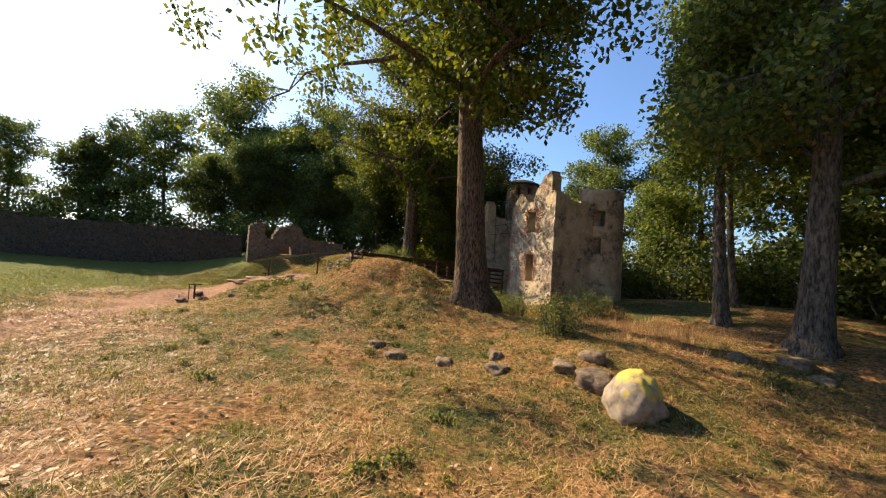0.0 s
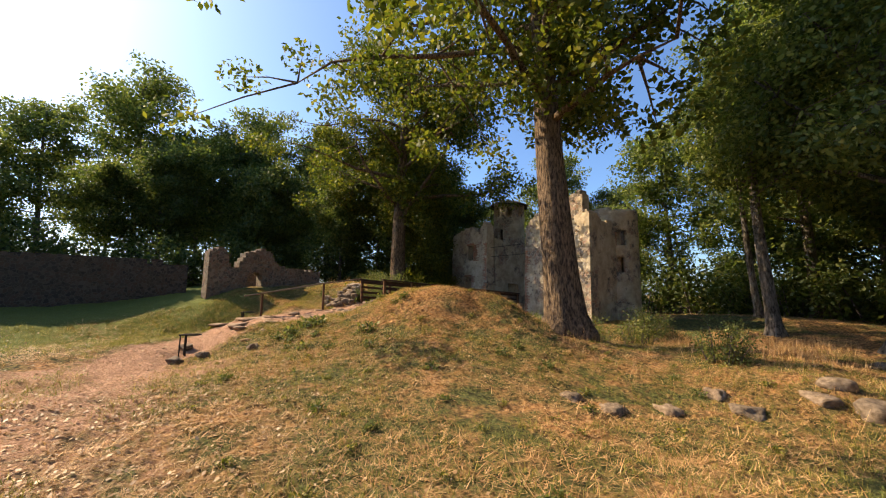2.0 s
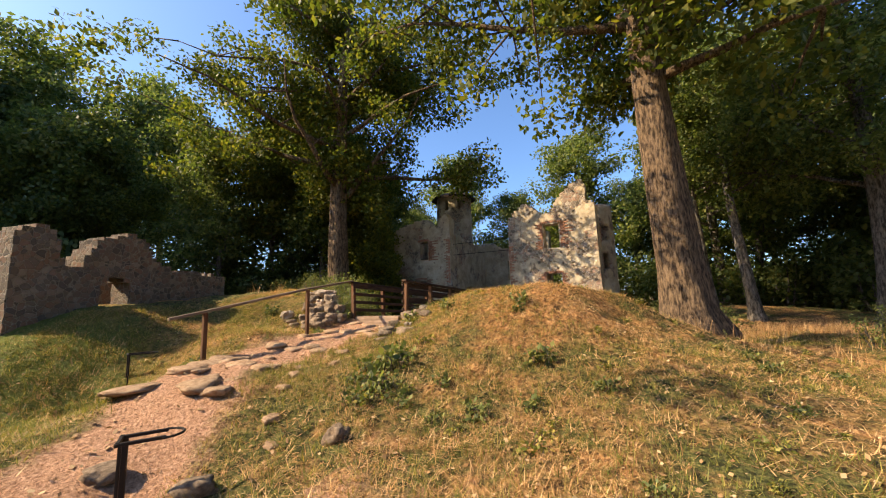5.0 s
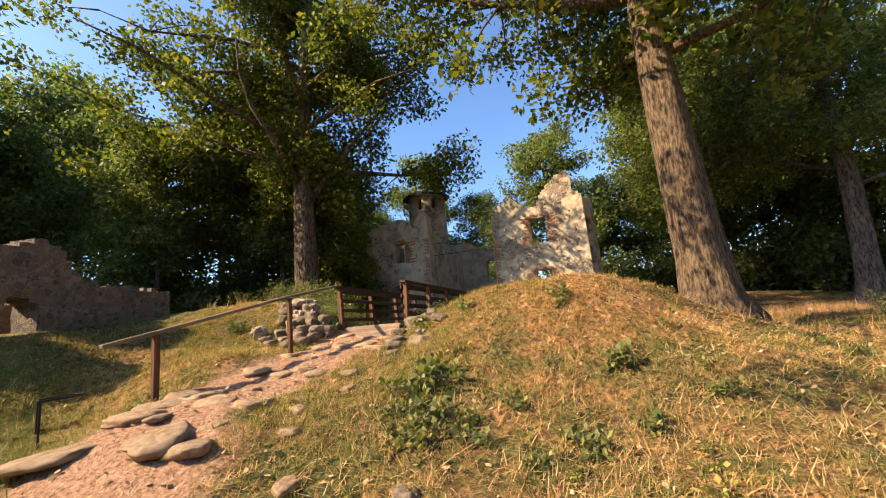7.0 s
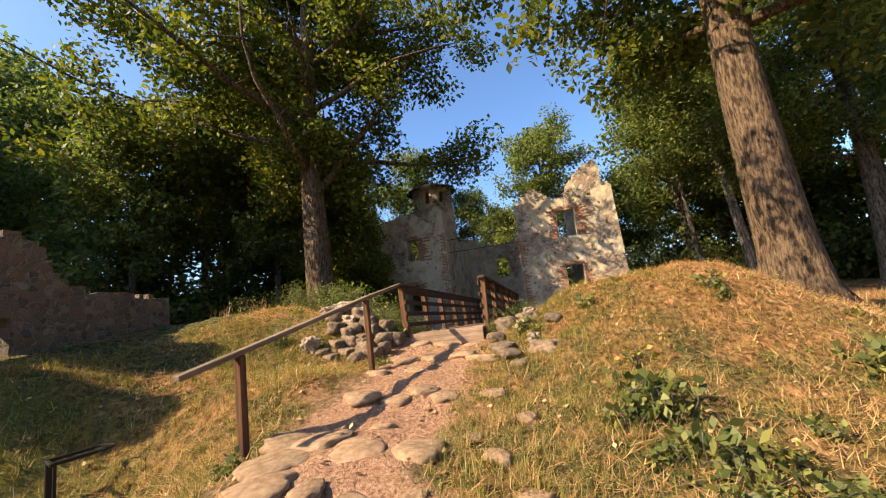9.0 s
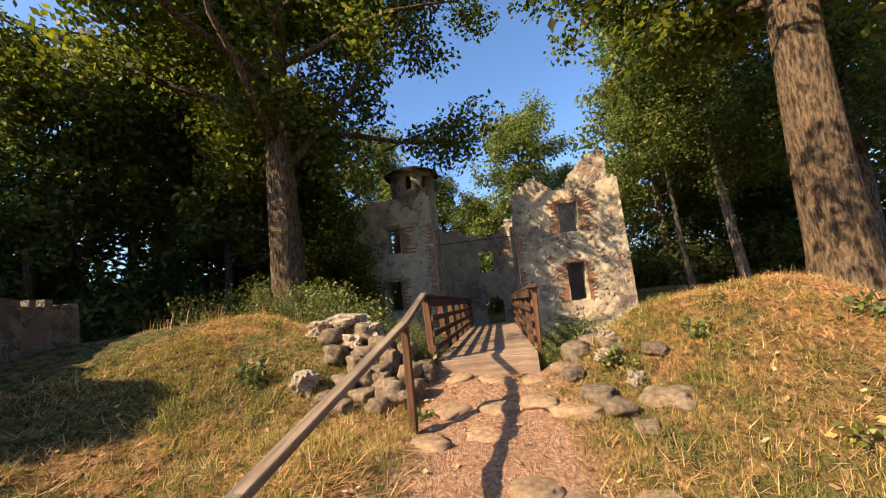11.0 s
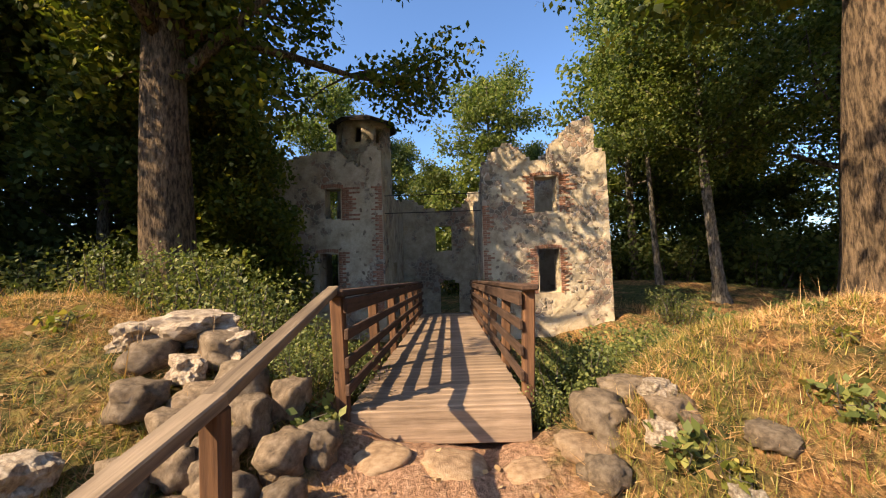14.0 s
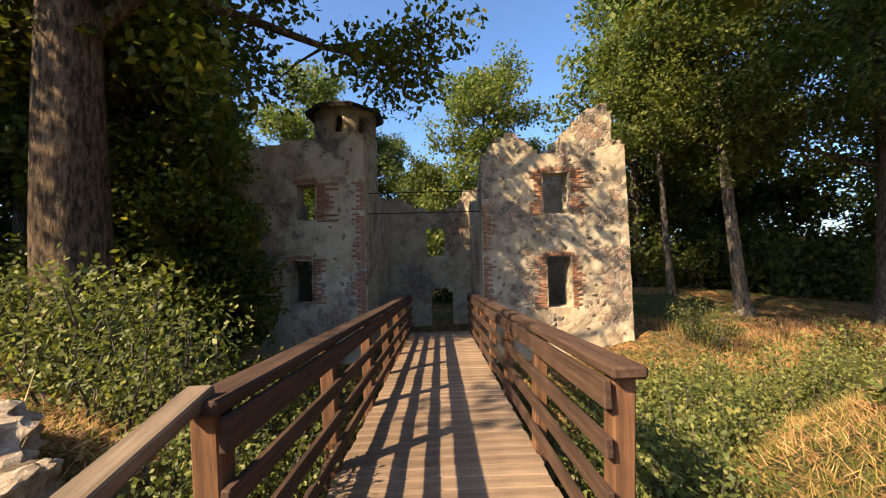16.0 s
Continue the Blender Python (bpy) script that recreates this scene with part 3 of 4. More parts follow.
build_ruin()
stair_tower = thing("stair_tower", "round plastered stone tower with a low dark octagonal roof", "tower", RUIN_FRAME @ pose(-3.35, 12.5, 0))
part("shell", ring_wall(1.2, -1.4, 6.75, openings=[(270, 9, 5.8, 6.5), (315, 9, 5.8, 6.5), (225, 9, 5.8, 6.5), (0, 9, 5.8, 6.5), (285, 10, 3.9, 4.9)], seed=11).mesh("shell", MASONRY, True), stair_tower)


def octagon_roof():
    g = Geo()
    prof = ((1.1, 6.72), (1.42, 6.60), (1.46, 6.72), (0.8, 7.02), (0.02, 7.16))
    for r, z in prof:
        for k in range(8):
            a = math.pi * (k + 0.5) / 4
            g.v.append((r * math.cos(a), r * math.sin(a), z))
    for i in range(len(prof) - 1):
        for k in range(8):
            k2 = (k + 1) % 8
            g.f.append((i * 8 + k, i * 8 + k2, i * 8 + 8 + k2, i * 8 + 8 + k))
    g.f.append(tuple(range(32, 40)))
    return g


part("roof", octagon_roof().mesh("roof", ROOF), stair_tower, "dark felted octagonal roof")
corner_tower = thing("corner_tower", "roofless round tower of plastered rubble with a broken rim", "tower", RUIN_FRAME @ pose(4.75, 12.6, 0))
part("shell", ring_wall(1.22, -1.3, 5.1, piecewise((0, 4.9), (90, 4.5), (180, 5.0), (270, 5.05), (360, 4.9)), openings=[(313, 15, 2.95, 3.75), (313, 11, 1.5, 2.3)], seed=12).mesh("shell", MASONRY, True), corner_tower)

RIM = [rock_mesh("stone", MASONRY, 5.1 * k + 0.6, 0.4, 2) for k in range(3)]
for k in range(12):
    a = 2 * math.pi * k / 12 + 0.2
    part("rim_stone", RIM[k % 3], corner_tower, "", pose(1.0 * math.cos(a), 1.0 * math.sin(a), 4.85 + 0.12 * math.sin(k * 2.3), 0, 0, k * 40) @ Matrix.Diagonal((0.36, 0.3, 0.26, 1)))
for k in range(10):
    a = math.radians(297 + 1.5 * (k % 2))
    part("brick", Geo().box(Matrix.Identity(4), 0.2, 0.09, 0.062, 0.006).mesh("brick", BRICK), corner_tower, "", pose(1.16 * math.cos(a), 1.16 * math.sin(a), 2.95 + 0.08 * k, 0, 0, 297 + 90))

# ---- side wall with the arch, across the lawn ----
arch_wall = thing("arch_wall", "ruined rubble wall with a dark arched doorway, across the lawn", "wall", pose(-5.17, -5.48, 0.25, 0, 0, 105) @ Matrix.Diagonal((1, 1, 0.85, 1)))
part("masonry", masonry_wall(0, 5.6, -0.9, piecewise((0, 2.1), (0.5, 2.5), (0.75, 2.2), (0.95, 1.3), (1.25, 1.4), (1.6, 2.2), (2.4, 2.55), (2.8, 2.3), (3.1, 1.75), (3.6, 1.5), (5.6, 1.35)), [(1.7, 2.4, -0.5, 0.75)], 0.6, seed=21, arches=[(2.05, 0.75, 0.35)]).mesh("masonry", RUBBLE), arch_wall)
part("inner_masonry", masonry_wall(1.2, 3.4, -0.5, piecewise((1.2, 1.2), (3.4, 1.2)), (), 0.3, seed=23).mesh("inner_masonry", RUBBLE), arch_wall, "", pose(0, 1.8, 0))


# ---- footbridge ----
SLOPE = -0.058
BR_LEN = 8.0


def build_bridge():
    br = thing("footbridge", "timber footbridge with plank deck and dark slatted railings", "bridge", pose(0, 0, 0))

    def at_y(x, y, z):
        return pose(x, y, z + SLOPE * y, math.degrees(math.atan(SLOPE)), 0, 0)

    plank = Geo().box(Matrix.Identity(4), 1.44, 0.135, 0.05, 0.006).mesh("plank", DECK_WOOD)
    y, i = 0.10, 0
    while y < BR_LEN:
        part("plank", plank, br, "", at_y(0.008 * math.sin(i * 2.3), y, -0.025 + 0.003 * math.sin(i * 5.1)))
        y += 0.142
        i += 1
    part("edge_board", Geo().box(Matrix.Identity(4), 1.44, 0.05, 0.26, 0.008).mesh("edge_board", DECK_WOOD), br, "", at_y(0, 0.0, -0.15))
    for x in (-0.55, 0.0, 0.55):
        part("beam", Geo().box(Matrix.Identity(4), 0.16, BR_LEN, 0.22, 0.01).mesh("beam", RAIL_WOOD), br, "", at_y(x, BR_LEN / 2 + 0.03, -0.17))
    post = Geo().box(Matrix.Identity(4), 0.10, 0.10, 1.32, 0.01).mesh("post", POST_WOOD)
    n_bay, bay = 6, (BR_LEN - 0.1) / 6
    for s in (-1, 1):
        lead = 0.08 if s < 0 else -0.22
        span = BR_LEN + lead
        mid_y = (BR_LEN - lead) / 2
        for k in range(n_bay + 1):
            yy = -lead + 0.06 + k * (span - 0.1) / n_bay
            p = at_y(s * 0.765, yy, 0.27)
            part("post", post, br, "brown squared post", Matrix.Translation(p.translation) @ pose(0, 0, 0, 0, s * 2.0, 0))
        part("top_rail", Geo().box(Matrix.Identity(4), 0.15, span + 0.12, 0.055, 0.012).mesh("top_rail", RAIL_WOOD), br, "weathered flat handrail", at_y(s * 0.78, mid_y, 0.915))
        part("rail_board", Geo().box(Matrix.Identity(4), 0.035, span + 0.05, 0.12, 0.006).mesh("rail_board", RAIL_WOOD), br, "", at_y(s * 0.70, mid_y, 0.82))
        for z in (0.17, 0.38, 0.60):
            part("slat", Geo().box(Matrix.Identity(4), 0.035, span + 0.05, 0.085, 0.006).mesh("slat", RAIL_WOOD), br, "", at_y(s * 0.70, mid_y, z))
    return br


build_bridge()


def beam_between(a, b, w, h, over=0.0, bev=0.006):
    a, b = Vector(a), Vector(b)
    d = (b - a).normalized()
    a, b = a - d * over, b + d * over
    q = d.to_track_quat("Y", "Z").to_matrix().to_4x4()
    return Matrix.Translation((a + b) / 2) @ q, Geo().box(Matrix.Identity(4), w, (b - a).length, h, bev)


def build_handrail():
    hr = thing("stair_handrail", "weathered wooden handrail sloping beside the stone steps", "handrail")
    tops = [(-0.90, -3.92, 0.25), (-0.70, -1.70, 0.69)]
    for x, y, z in tops:
        zb = gh(x, y) - 0.25
        part("post", Geo().box(Matrix.Identity(4), 0.075, 0.075, z - zb, 0.008).mesh("post", POST_WOOD), hr, "", pose(x, y, (z + zb) / 2))
    pts = [(-0.95, -4.5, 0.17), (-0.90, -3.92, 0.28), (-0.70, -1.70, 0.72), (-0.80, -0.06, 0.955)]
    for a, b in zip(pts[:-1], pts[1:]):
        m, g = beam_between(a, b, 0.09, 0.05, 0.01)
        part("rail", g.mesh("rail", HAND_WOOD), hr, "", m)


build_handrail()


# ---- trees ----
def grow(seed, height, trunk_r, lean, first, limb_len, limbs, twig=3, top_spread=1.0, limb_r=0.38, up=0.55, favour=None, floor=0.72, both=False, thin=None):
    """Trunk and limb polylines and the places of leaf clumps, in the tree's own axes."""
    rng = random.Random(seed)
    trunk, clumps, wood = [], [], []
    n = 10
    for i in range(n + 1):
        s = i / n
        trunk.append(Vector((lean[0] * s * height + 0.12 * math.sin(s * 5 + seed), lean[1] * s * height + 0.12 * math.sin(s * 4 + seed * 2), s * height)))
    for j in range(limbs):
        s = first + (0.97 - first) * (j + rng.random() * 0.6) / limbs
        k = min(int(s * n), n - 1)
        base = trunk[k].lerp(trunk[k + 1], s * n - k)
        a = j * 2.4 + rng.uniform(-0.4, 0.4)
        ln = limb_len * (1.0 - 0.45 * ((s - first) / (1 - first)) ** 1.5) * rng.uniform(0.75, 1.15)
        if favour is not None:
            c = math.cos(a - favour)
            ln *= floor + (1.22 - floor) * (abs(c) if both else max(0.0, c))
        d = Vector((math.cos(a), math.sin(a), up * rng.uniform(0.4, 1.3)))
        pts = [base]
        for q in range(5):
            d = (d + Vector((rng.uniform(-0.3, 0.3), rng.uniform(-0.3, 0.3), rng.uniform(-0.22, 0.25)))).normalized()
            pts.append(pts[-1] + d * ln / 5)
        r0 = trunk_r * limb_r * (1 - 0.6 * s)
        wood.append((pts, [r0 * (1 - 0.17 * q) for q in range(6)]))
        for q in range(2, 6):
            for _ in range(twig):
                e = pts[q] + Vector((rng.gauss(0, 1), rng.gauss(0, 1), rng.gauss(0, 0.6))) * ln * 0.20 * top_spread
                side = 0.59 * e.x - 0.81 * e.y
                if thin and side > thin[0] and rng.random() > thin[1]:
                    continue  # clumps left out on the south-east side so sun reaches wall and turf
                clumps.append(e)
                if rng.random() < 0.6:
                    mid = pts[q].lerp(e, 0.5) + Vector((0, 0, 0.1))
                    wood.append(([pts[q], mid, e], [r0 * 0.28, r0 * 0.18, r0 * 0.06]))
    return trunk, wood, clumps


def tree_meshes(seed, height, trunk_r, bark, leaf, lean=(0, 0), first=0.4, limb_len=3.0, limbs=14, per=120, leaf_size=0.16, spread=0.75, twig=3, sides=10, flare=0.6, top_r=0.25, up=0.55, favour=None, floor=0.72, both=False, thin=None):
    trunk, wood, clumps = grow(seed, height, trunk_r, lean, first, limb_len, limbs, twig, up=up, favour=favour, floor=floor, both=both, thin=thin)
    g = Geo()
    low = [trunk[0] + Vector((0, 0, -0.4)), trunk[0] + Vector((0, 0, 0.05)), trunk[0].lerp(trunk[1], 0.35)] + trunk[1:]
    nn = len(low)
    rad = [trunk_r * (1 + flare * 1.15), trunk_r * (1 + flare), trunk_r * (1 + flare * 0.22)] + [trunk_r * (1 - (1 - top_r) * (i + 1) / (nn - 3)) for i in range(nn - 3)]

    def lobes(i, a):
        return 1 + (0.16 if i < 2 else 0.05) * math.sin(a * 5 + seed) + 0.04 * math.sin(a * 3 + i)

    g.tube(low, rad, sides * 2, True, lobes)
    tm = g.mesh("trunk", bark, True)
    h = Geo()
    for pts, rr in wood:
        h.tube(pts, rr, 6)
    lm = h.mesh("branchwork", bark, True)
    v, f = leaf_arrays([tuple(c) for c in clumps], spread, per, leaf_size)
    return tm, lm, fast_mesh("crown", v, f, leaf)


def plant_tree(name, label, x, y, meshes, turn=0.0, scale=1.0, group=""):
    t = thing(name, label, "tree", pose(x, y, gh(x, y) - 0.05, 0, 0, turn) @ Matrix.Scale(scale, 4), group=group)
    part("trunk", meshes[0], t)
    part("branchwork", meshes[1], t, kind="stuff")
    part("crown", meshes[2], t, kind="stuff")
    return t


plant_tree("oak_tree", "great oak with a thick leaning trunk on the grassy mound", 7.3, 3.2,
           tree_meshes(3, 16.5, 0.57, OAK_BARK, OAK_LEAF, (-0.035, -0.075), 0.40, 8.6, 26, 150, 0.21, 0.95, 4, 14, 0.55, up=0.4, favour=math.radians(-140), floor=0.55, thin=(1.8, 0.5)))
plant_tree("oak_tree", "oak with a straight furrowed trunk beside the moat", -5.5, 4.3,
           tree_meshes(8, 16.0, 0.50, OAK_BARK, OAK_LEAF, (0.03, 0.0), 0.34, 6.6, 26, 270, 0.18, 1.0, 4, 14, 0.4, favour=math.radians(40), floor=0.32, both=True, thin=(1.0, 0.10)))
plant_tree("lime_tree", "tree with a sunlit grey trunk and low hanging foliage", 13.5, 9.7,
           tree_meshes(12, 13.0, 0.36, ASH_BARK, ASH_LEAF, (0.0, -0.02), 0.3, 4.2, 17, 140, 0.16, 0.9, 4, 12, 0.5))
plant_tree("ash_tree", "slender ash with a pale trunk beside the moat", 10.2, 11.3,
           tree_meshes(15, 12.0, 0.22, ASH_BARK, ASH_LEAF, (-0.03, 0.0), 0.42, 3.2, 14, 120, 0.15, 0.8, 4, 10, 0.5))
plant_tree("ash_tree", "thin leaning ash with a pale trunk behind the moat", 9.4, 13.4,
           tree_meshes(17, 11.0, 0.14, ASH_BARK, ASH_LEAF, (-0.10, 0.02), 0.5, 2.6, 12, 130, 0.15, 0.8, 3, 8, 0.4))

# small trees added in place of the moat oak's foliage before the wall
OAK_FILL = tree_meshes(23, 6.4, 0.07, ASH_BARK, OAK_LEAF, (0.02, 0.01), 0.16, 1.7, 16, 130, 0.15, 0.6, 3, 8, 0.3)
for sx_, sy_, turn_, scale_ in ((-5.5, 6.2, 20, 0.95), (-6.6, 7.2, 150, 1.1)):
    plant_tree("oak_foliage_tree", "small tree added for oak foliage in front of the ruined gate wall", sx_, sy_, OAK_FILL, turn_, scale_, "young trees by the gate")

WOOD_A = tree_meshes(31, 15.0, 0.24, ASH_BARK, FAR_LEAF, (0.02, 0.0), 0.18, 4.0, 22, 78, 0.29, 1.1, 3, 6, 0.4)
WOOD_B = tree_meshes(37, 13.0, 0.20, ASH_BARK, FAR_LEAF, (-0.03, 0.02), 0.24, 3.6, 20, 78, 0.29, 1.1, 3, 6, 0.4)
WOOD_C = tree_meshes(43, 17.0, 0.26, ASH_BARK, ASH_LEAF, (0.0, 0.03), 0.28, 4.4, 22, 78, 0.29, 1.15, 3, 6, 0.4)


def shrub_meshes(seed, radius, height, leaves, leaf, leaf_size, stems=14):
    rng = random.Random(seed)
    g, tips = Geo(), []
    for k in range(stems):
        a, r = rng.uniform(0, 6.28), radius * math.sqrt(rng.random())
        top = Vector((r * math.cos(a), r * math.sin(a), height * rng.uniform(0.55, 1.0) * (1 - 0.35 * (r / radius) ** 2)))
        foot = Vector((top.x * 0.45, top.y * 0.45, -0.15))
        mid = foot.lerp(top, 0.55) + Vector((rng.uniform(-0.1, 0.1), rng.uniform(-0.1, 0.1), 0.08))
        g.tube([foot, mid, top], [0.012 * height + 0.004, 0.009 * height + 0.003, 0.003], 5)
        for s in (0.35, 0.6, 0.8, 1.0):
            tips.append(tuple(foot.lerp(top, s)))
    v, f = leaf_arrays(tips, radius * 0.36, max(3, leaves // len(tips)), leaf_size, 0.1, 0.7)
    return g.mesh("stem_tuft", ASH_BARK), fast_mesh("foliage", v, f, leaf)


def plant_shrub(name, label, category, x, y, meshes, turn=0.0, scale=1.0, group="", sink=0.0):
    t = thing(name, label, category, pose(x, y, gh(x, y) - sink, 0, 0, turn) @ Matrix.Scale(scale, 4), group=group)
    part("stem_tuft", meshes[0], t, kind="stuff")
    part("foliage", meshes[1], t, kind="stuff")
    return t


THICKET_A = shrub_meshes(51, 2.4, 4.6, 3600, FAR_LEAF, 0.24, 18)
THICKET_B = shrub_meshes(53, 2.8, 3.6, 3600, FAR_LEAF, 0.24, 18)


def build_wood():
    rng = random.Random(5)
    spots, low = [], []
    for k in range(11):  # behind the ruin
        spots.append((-14 + 3.4 * k + rng.uniform(-1, 1), 22 + rng.uniform(-2, 4), 0.66))
        low.append((-15 + 3.3 * k, 19.5 + rng.uniform(-1, 1.5)))
    for k in range(7):  # behind the moat and the mound
        spots.append((9.5 + 3.4 * k + rng.uniform(-0.8, 0.8), 17.0 + rng.uniform(-2, 3) - 0.5 * k, 0.85))
        low.append((9.5 + 3.2 * k, 18.0 + rng.uniform(-1, 1) - 0.45 * k))
        low.append((11 + 3.3 * k, 21.5 - 0.4 * k))
    for k in range(5):  # left of the ruin
        spots.append((-9.5 - 0.5 * k + rng.uniform(-1, 1), 16 - 2.6 * k + rng.uniform(-1, 1), 0.55 + 0.05 * k))
        low.append((-9.0 - 0.6 * k, 15 - 2.3 * k))
        low.append((-12.5 - 0.6 * k, 14 - 2.3 * k))
    for k in range(12):  # along the far side of the lawn
        spots.append((-17 - rng.uniform(0, 4) - 0.15 * k, 4 - 3.1 * k + rng.uniform(-1, 1), 0.62 if k < 4 else 0.58))
        low.append((-15.5 - rng.uniform(0, 2), 4.5 - 3.0 * k))
    for k in range(7):  # taller trees behind them
        spots.append((-25 - rng.uniform(0, 4), 8 - 2.9 * k + rng.uniform(-1, 1), 1.0))
    for k in range(9):
        spots.append((-22 + 6 * k, -38 + rng.uniform(-3, 3), 0.8))
        low.append((-20 + 5.5 * k, -36))
    for k in range(8):
        spots.append((36 + rng.uniform(-2, 3), -24 + 6.5 * k, 0.9))
        low.append((34, -22 + 6.3 * k))
    spots += [(-9.5, 7.2, 0.62), (-12.5, 3.2, 0.6)]
    for i, (x, y, s) in enumerate(spots):
        plant_tree("woodland_tree", "tall leafy woodland tree in dense shade", x, y, (WOOD_A, WOOD_B, WOOD_C)[i % 3], rng.uniform(0, 360), s * rng.uniform(0.85, 1.2), "woodland trees")
    for i, (x, y) in enumerate(low):
        plant_shrub("thicket", "dense shady undergrowth between woodland trunks", "undergrowth", x, y, (THICKET_A, THICKET_B)[i % 2], rng.uniform(0, 360), rng.uniform(0.8, 1.15), "woodland undergrowth", 0.3)


build_wood()

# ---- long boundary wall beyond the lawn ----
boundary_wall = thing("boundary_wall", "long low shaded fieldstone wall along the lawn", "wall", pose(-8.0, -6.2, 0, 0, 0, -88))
part("masonry", masonry_wall(0, 13.0, -0.6, piecewise((0, 1.5), (4, 1.75), (8, 1.7), (13, 1.9)), (), 0.5, cell=0.2, seed=31).mesh("masonry", SHADED_RUBBLE), boundary_wall)

# ---- shrubs at the moat ----
SHRUB_A = shrub_meshes(61, 0.62, 1.15, 2400, SHRUB_LEAF, 0.055, 20)
SHRUB_B = shrub_meshes(63, 0.75, 0.95, 2400, SHRUB_LEAF, 0.05, 22)
for i, (x, y, s) in enumerate([(1.25, 0.61, 0.7), (1.42, 1.18, 0.95), (1.42, 2.37, 1.1), (2.73, 3.04, 0.9), (3.69, 3.58, 0.95), (4.81, 3.84, 0.95), (5.79, 3.94, 0.9), (6.89, 4.28, 1), (10.99, 3.88, 1), (2.49, 4.28, 1.3), (3.68, 5.09, 1.4), (4.95, 5.8, 1.4), (3.07, 6.34, 0.8), (2.1, 6.59, 0.7), (-1.32, 0.67, 0.6), (-1.39, 1.39, 1), (-2.22, 2.45, 1.1), (-3.07, 2.86, 1.5), (-4.09, 3.07, 1.6), (-4.76, 2.34, 1), (0.94, 0.26, 0.42), (-2.03, 3.84, 1.4), (-3.37, 4.85, 1.6), (-4.72, 5.86, 1.6), (-6.87, 3.27, 1.5), (1.9, 1.6, 0.9), (2.4, 2.2, 1.0), (3.0, 2.9, 1.0), (3.8, 3.6, 1.1), (4.8, 4.2, 1.1), (5.8, 4.6, 1.1), (2.0, 3.4, 1.1), (3.0, 4.6, 1.2), (4.2, 5.6, 1.3), (1.5, 0.8, 0.7), (6.8, 5.4, 1.2), (8.0, 6.0, 1.2), (1.02, 0.5, 0.4), (1.05, 1.1, 0.45), (-1.1, 0.1, 0.5), (-1.15, 0.9, 0.7), (-2.6, 1.6, 1.0), (-3.6, 2.2, 1.1)]):
    plant_shrub("moat_shrub", "leafy green shrub growing on the moat bank", "shrub", x, y, (SHRUB_A, SHRUB_B)[i % 2], i * 77, s, "moat shrubs", 0.05)
plant_shrub("bush", "rounded green bush in dry grass by the moat", "shrub", 7.0, 8.6, SHRUB_B, 20, 1.2)

# ---- low plants on the mound ----
HERB = shrub_meshes(71, 0.24, 0.22, 150, SHRUB_LEAF, 0.085, 9)
HERB_B = shrub_meshes(73, 0.16, 0.16, 90, GRASS, 0.075, 7)
HERBS = [(2.66, -2.84, 1.2), (2.45, -3.29, 1), (3.06, -4.04, 1), (4.43, -3.77, 0.9), (5.78, -2.58, 0.7), (5.23, -4.18, 0.9), (4.16, -0.73, 0.9), (3.4, -3.9, 0.8), (2.8, -2.15, 1.1), (2.78, -3.07, 1.4), (2.93, -3.69, 1.2), (3.33, -3.64, 0.8), (4.85, -2.19, 1.1), (-0.85, -4.15, 0.7), (14.27, -2.81, 0.5), (7.79, -2.09, 0.7), (14.34, 6.6, 1.2), (-3.41, 0.37, 1.3), (-2.92, -0.99, 1), (1.54, -0.59, 0.9), (1.67, -0.81, 0.9), (-0.89, -0.24, 0.9), (-0.71, -1.38, 0.6), (0.87, -0.91, 0.5), (2.47, -0.68, 0.8)]
for i, (x, y, s) in enumerate(HERBS):
    plant_shrub("low_plant", "small broad-leaved green plant in dry grass", "plant", x, y, (HERB, HERB_B)[i % 3 == 2], i * 50, s, "low plants")
_rng = random.Random(12)
for i in range(110):
    x, y = _rng.uniform(2.5, 16), _rng.uniform(-6.5, 3.8)
    plant_shrub("low_plant", "small broad-leaved green plant in dry grass", "plant", x, y, (HERB, HERB_B, HERB_B)[i % 3], i * 31, _rng.uniform(0.3, 0.8), "low plants")

# ---- stones ----
ROCKS = [rock_mesh("stone", ROCK, 1.3 * k + 0.7, 0.55, 3) for k in range(6)]
SLABS = [rock_mesh("stone", SLAB, 1.9 * k + 0.4, 0.34, 3, 0.75, cut=0.2) for k in range(5)]
LIMES = [rock_mesh("stone", LIME, 2.3 * k + 0.9, 0.6, 4) for k in range(3)]
for me in LIMES:
    me.shade_flat()


def lay(kind, label, x, y, sx, sy, sz, turn, raise_by, group, meshes, i):
    thing("stone", label, "stone", pose(x, y, gh(x, y) + raise_by, 4 * math.sin(i * 3.7), 4 * math.cos(i * 2.9), turn) @ Matrix.Diagonal((sx, sy, sz, 1)), meshes[i % len(meshes)], group)


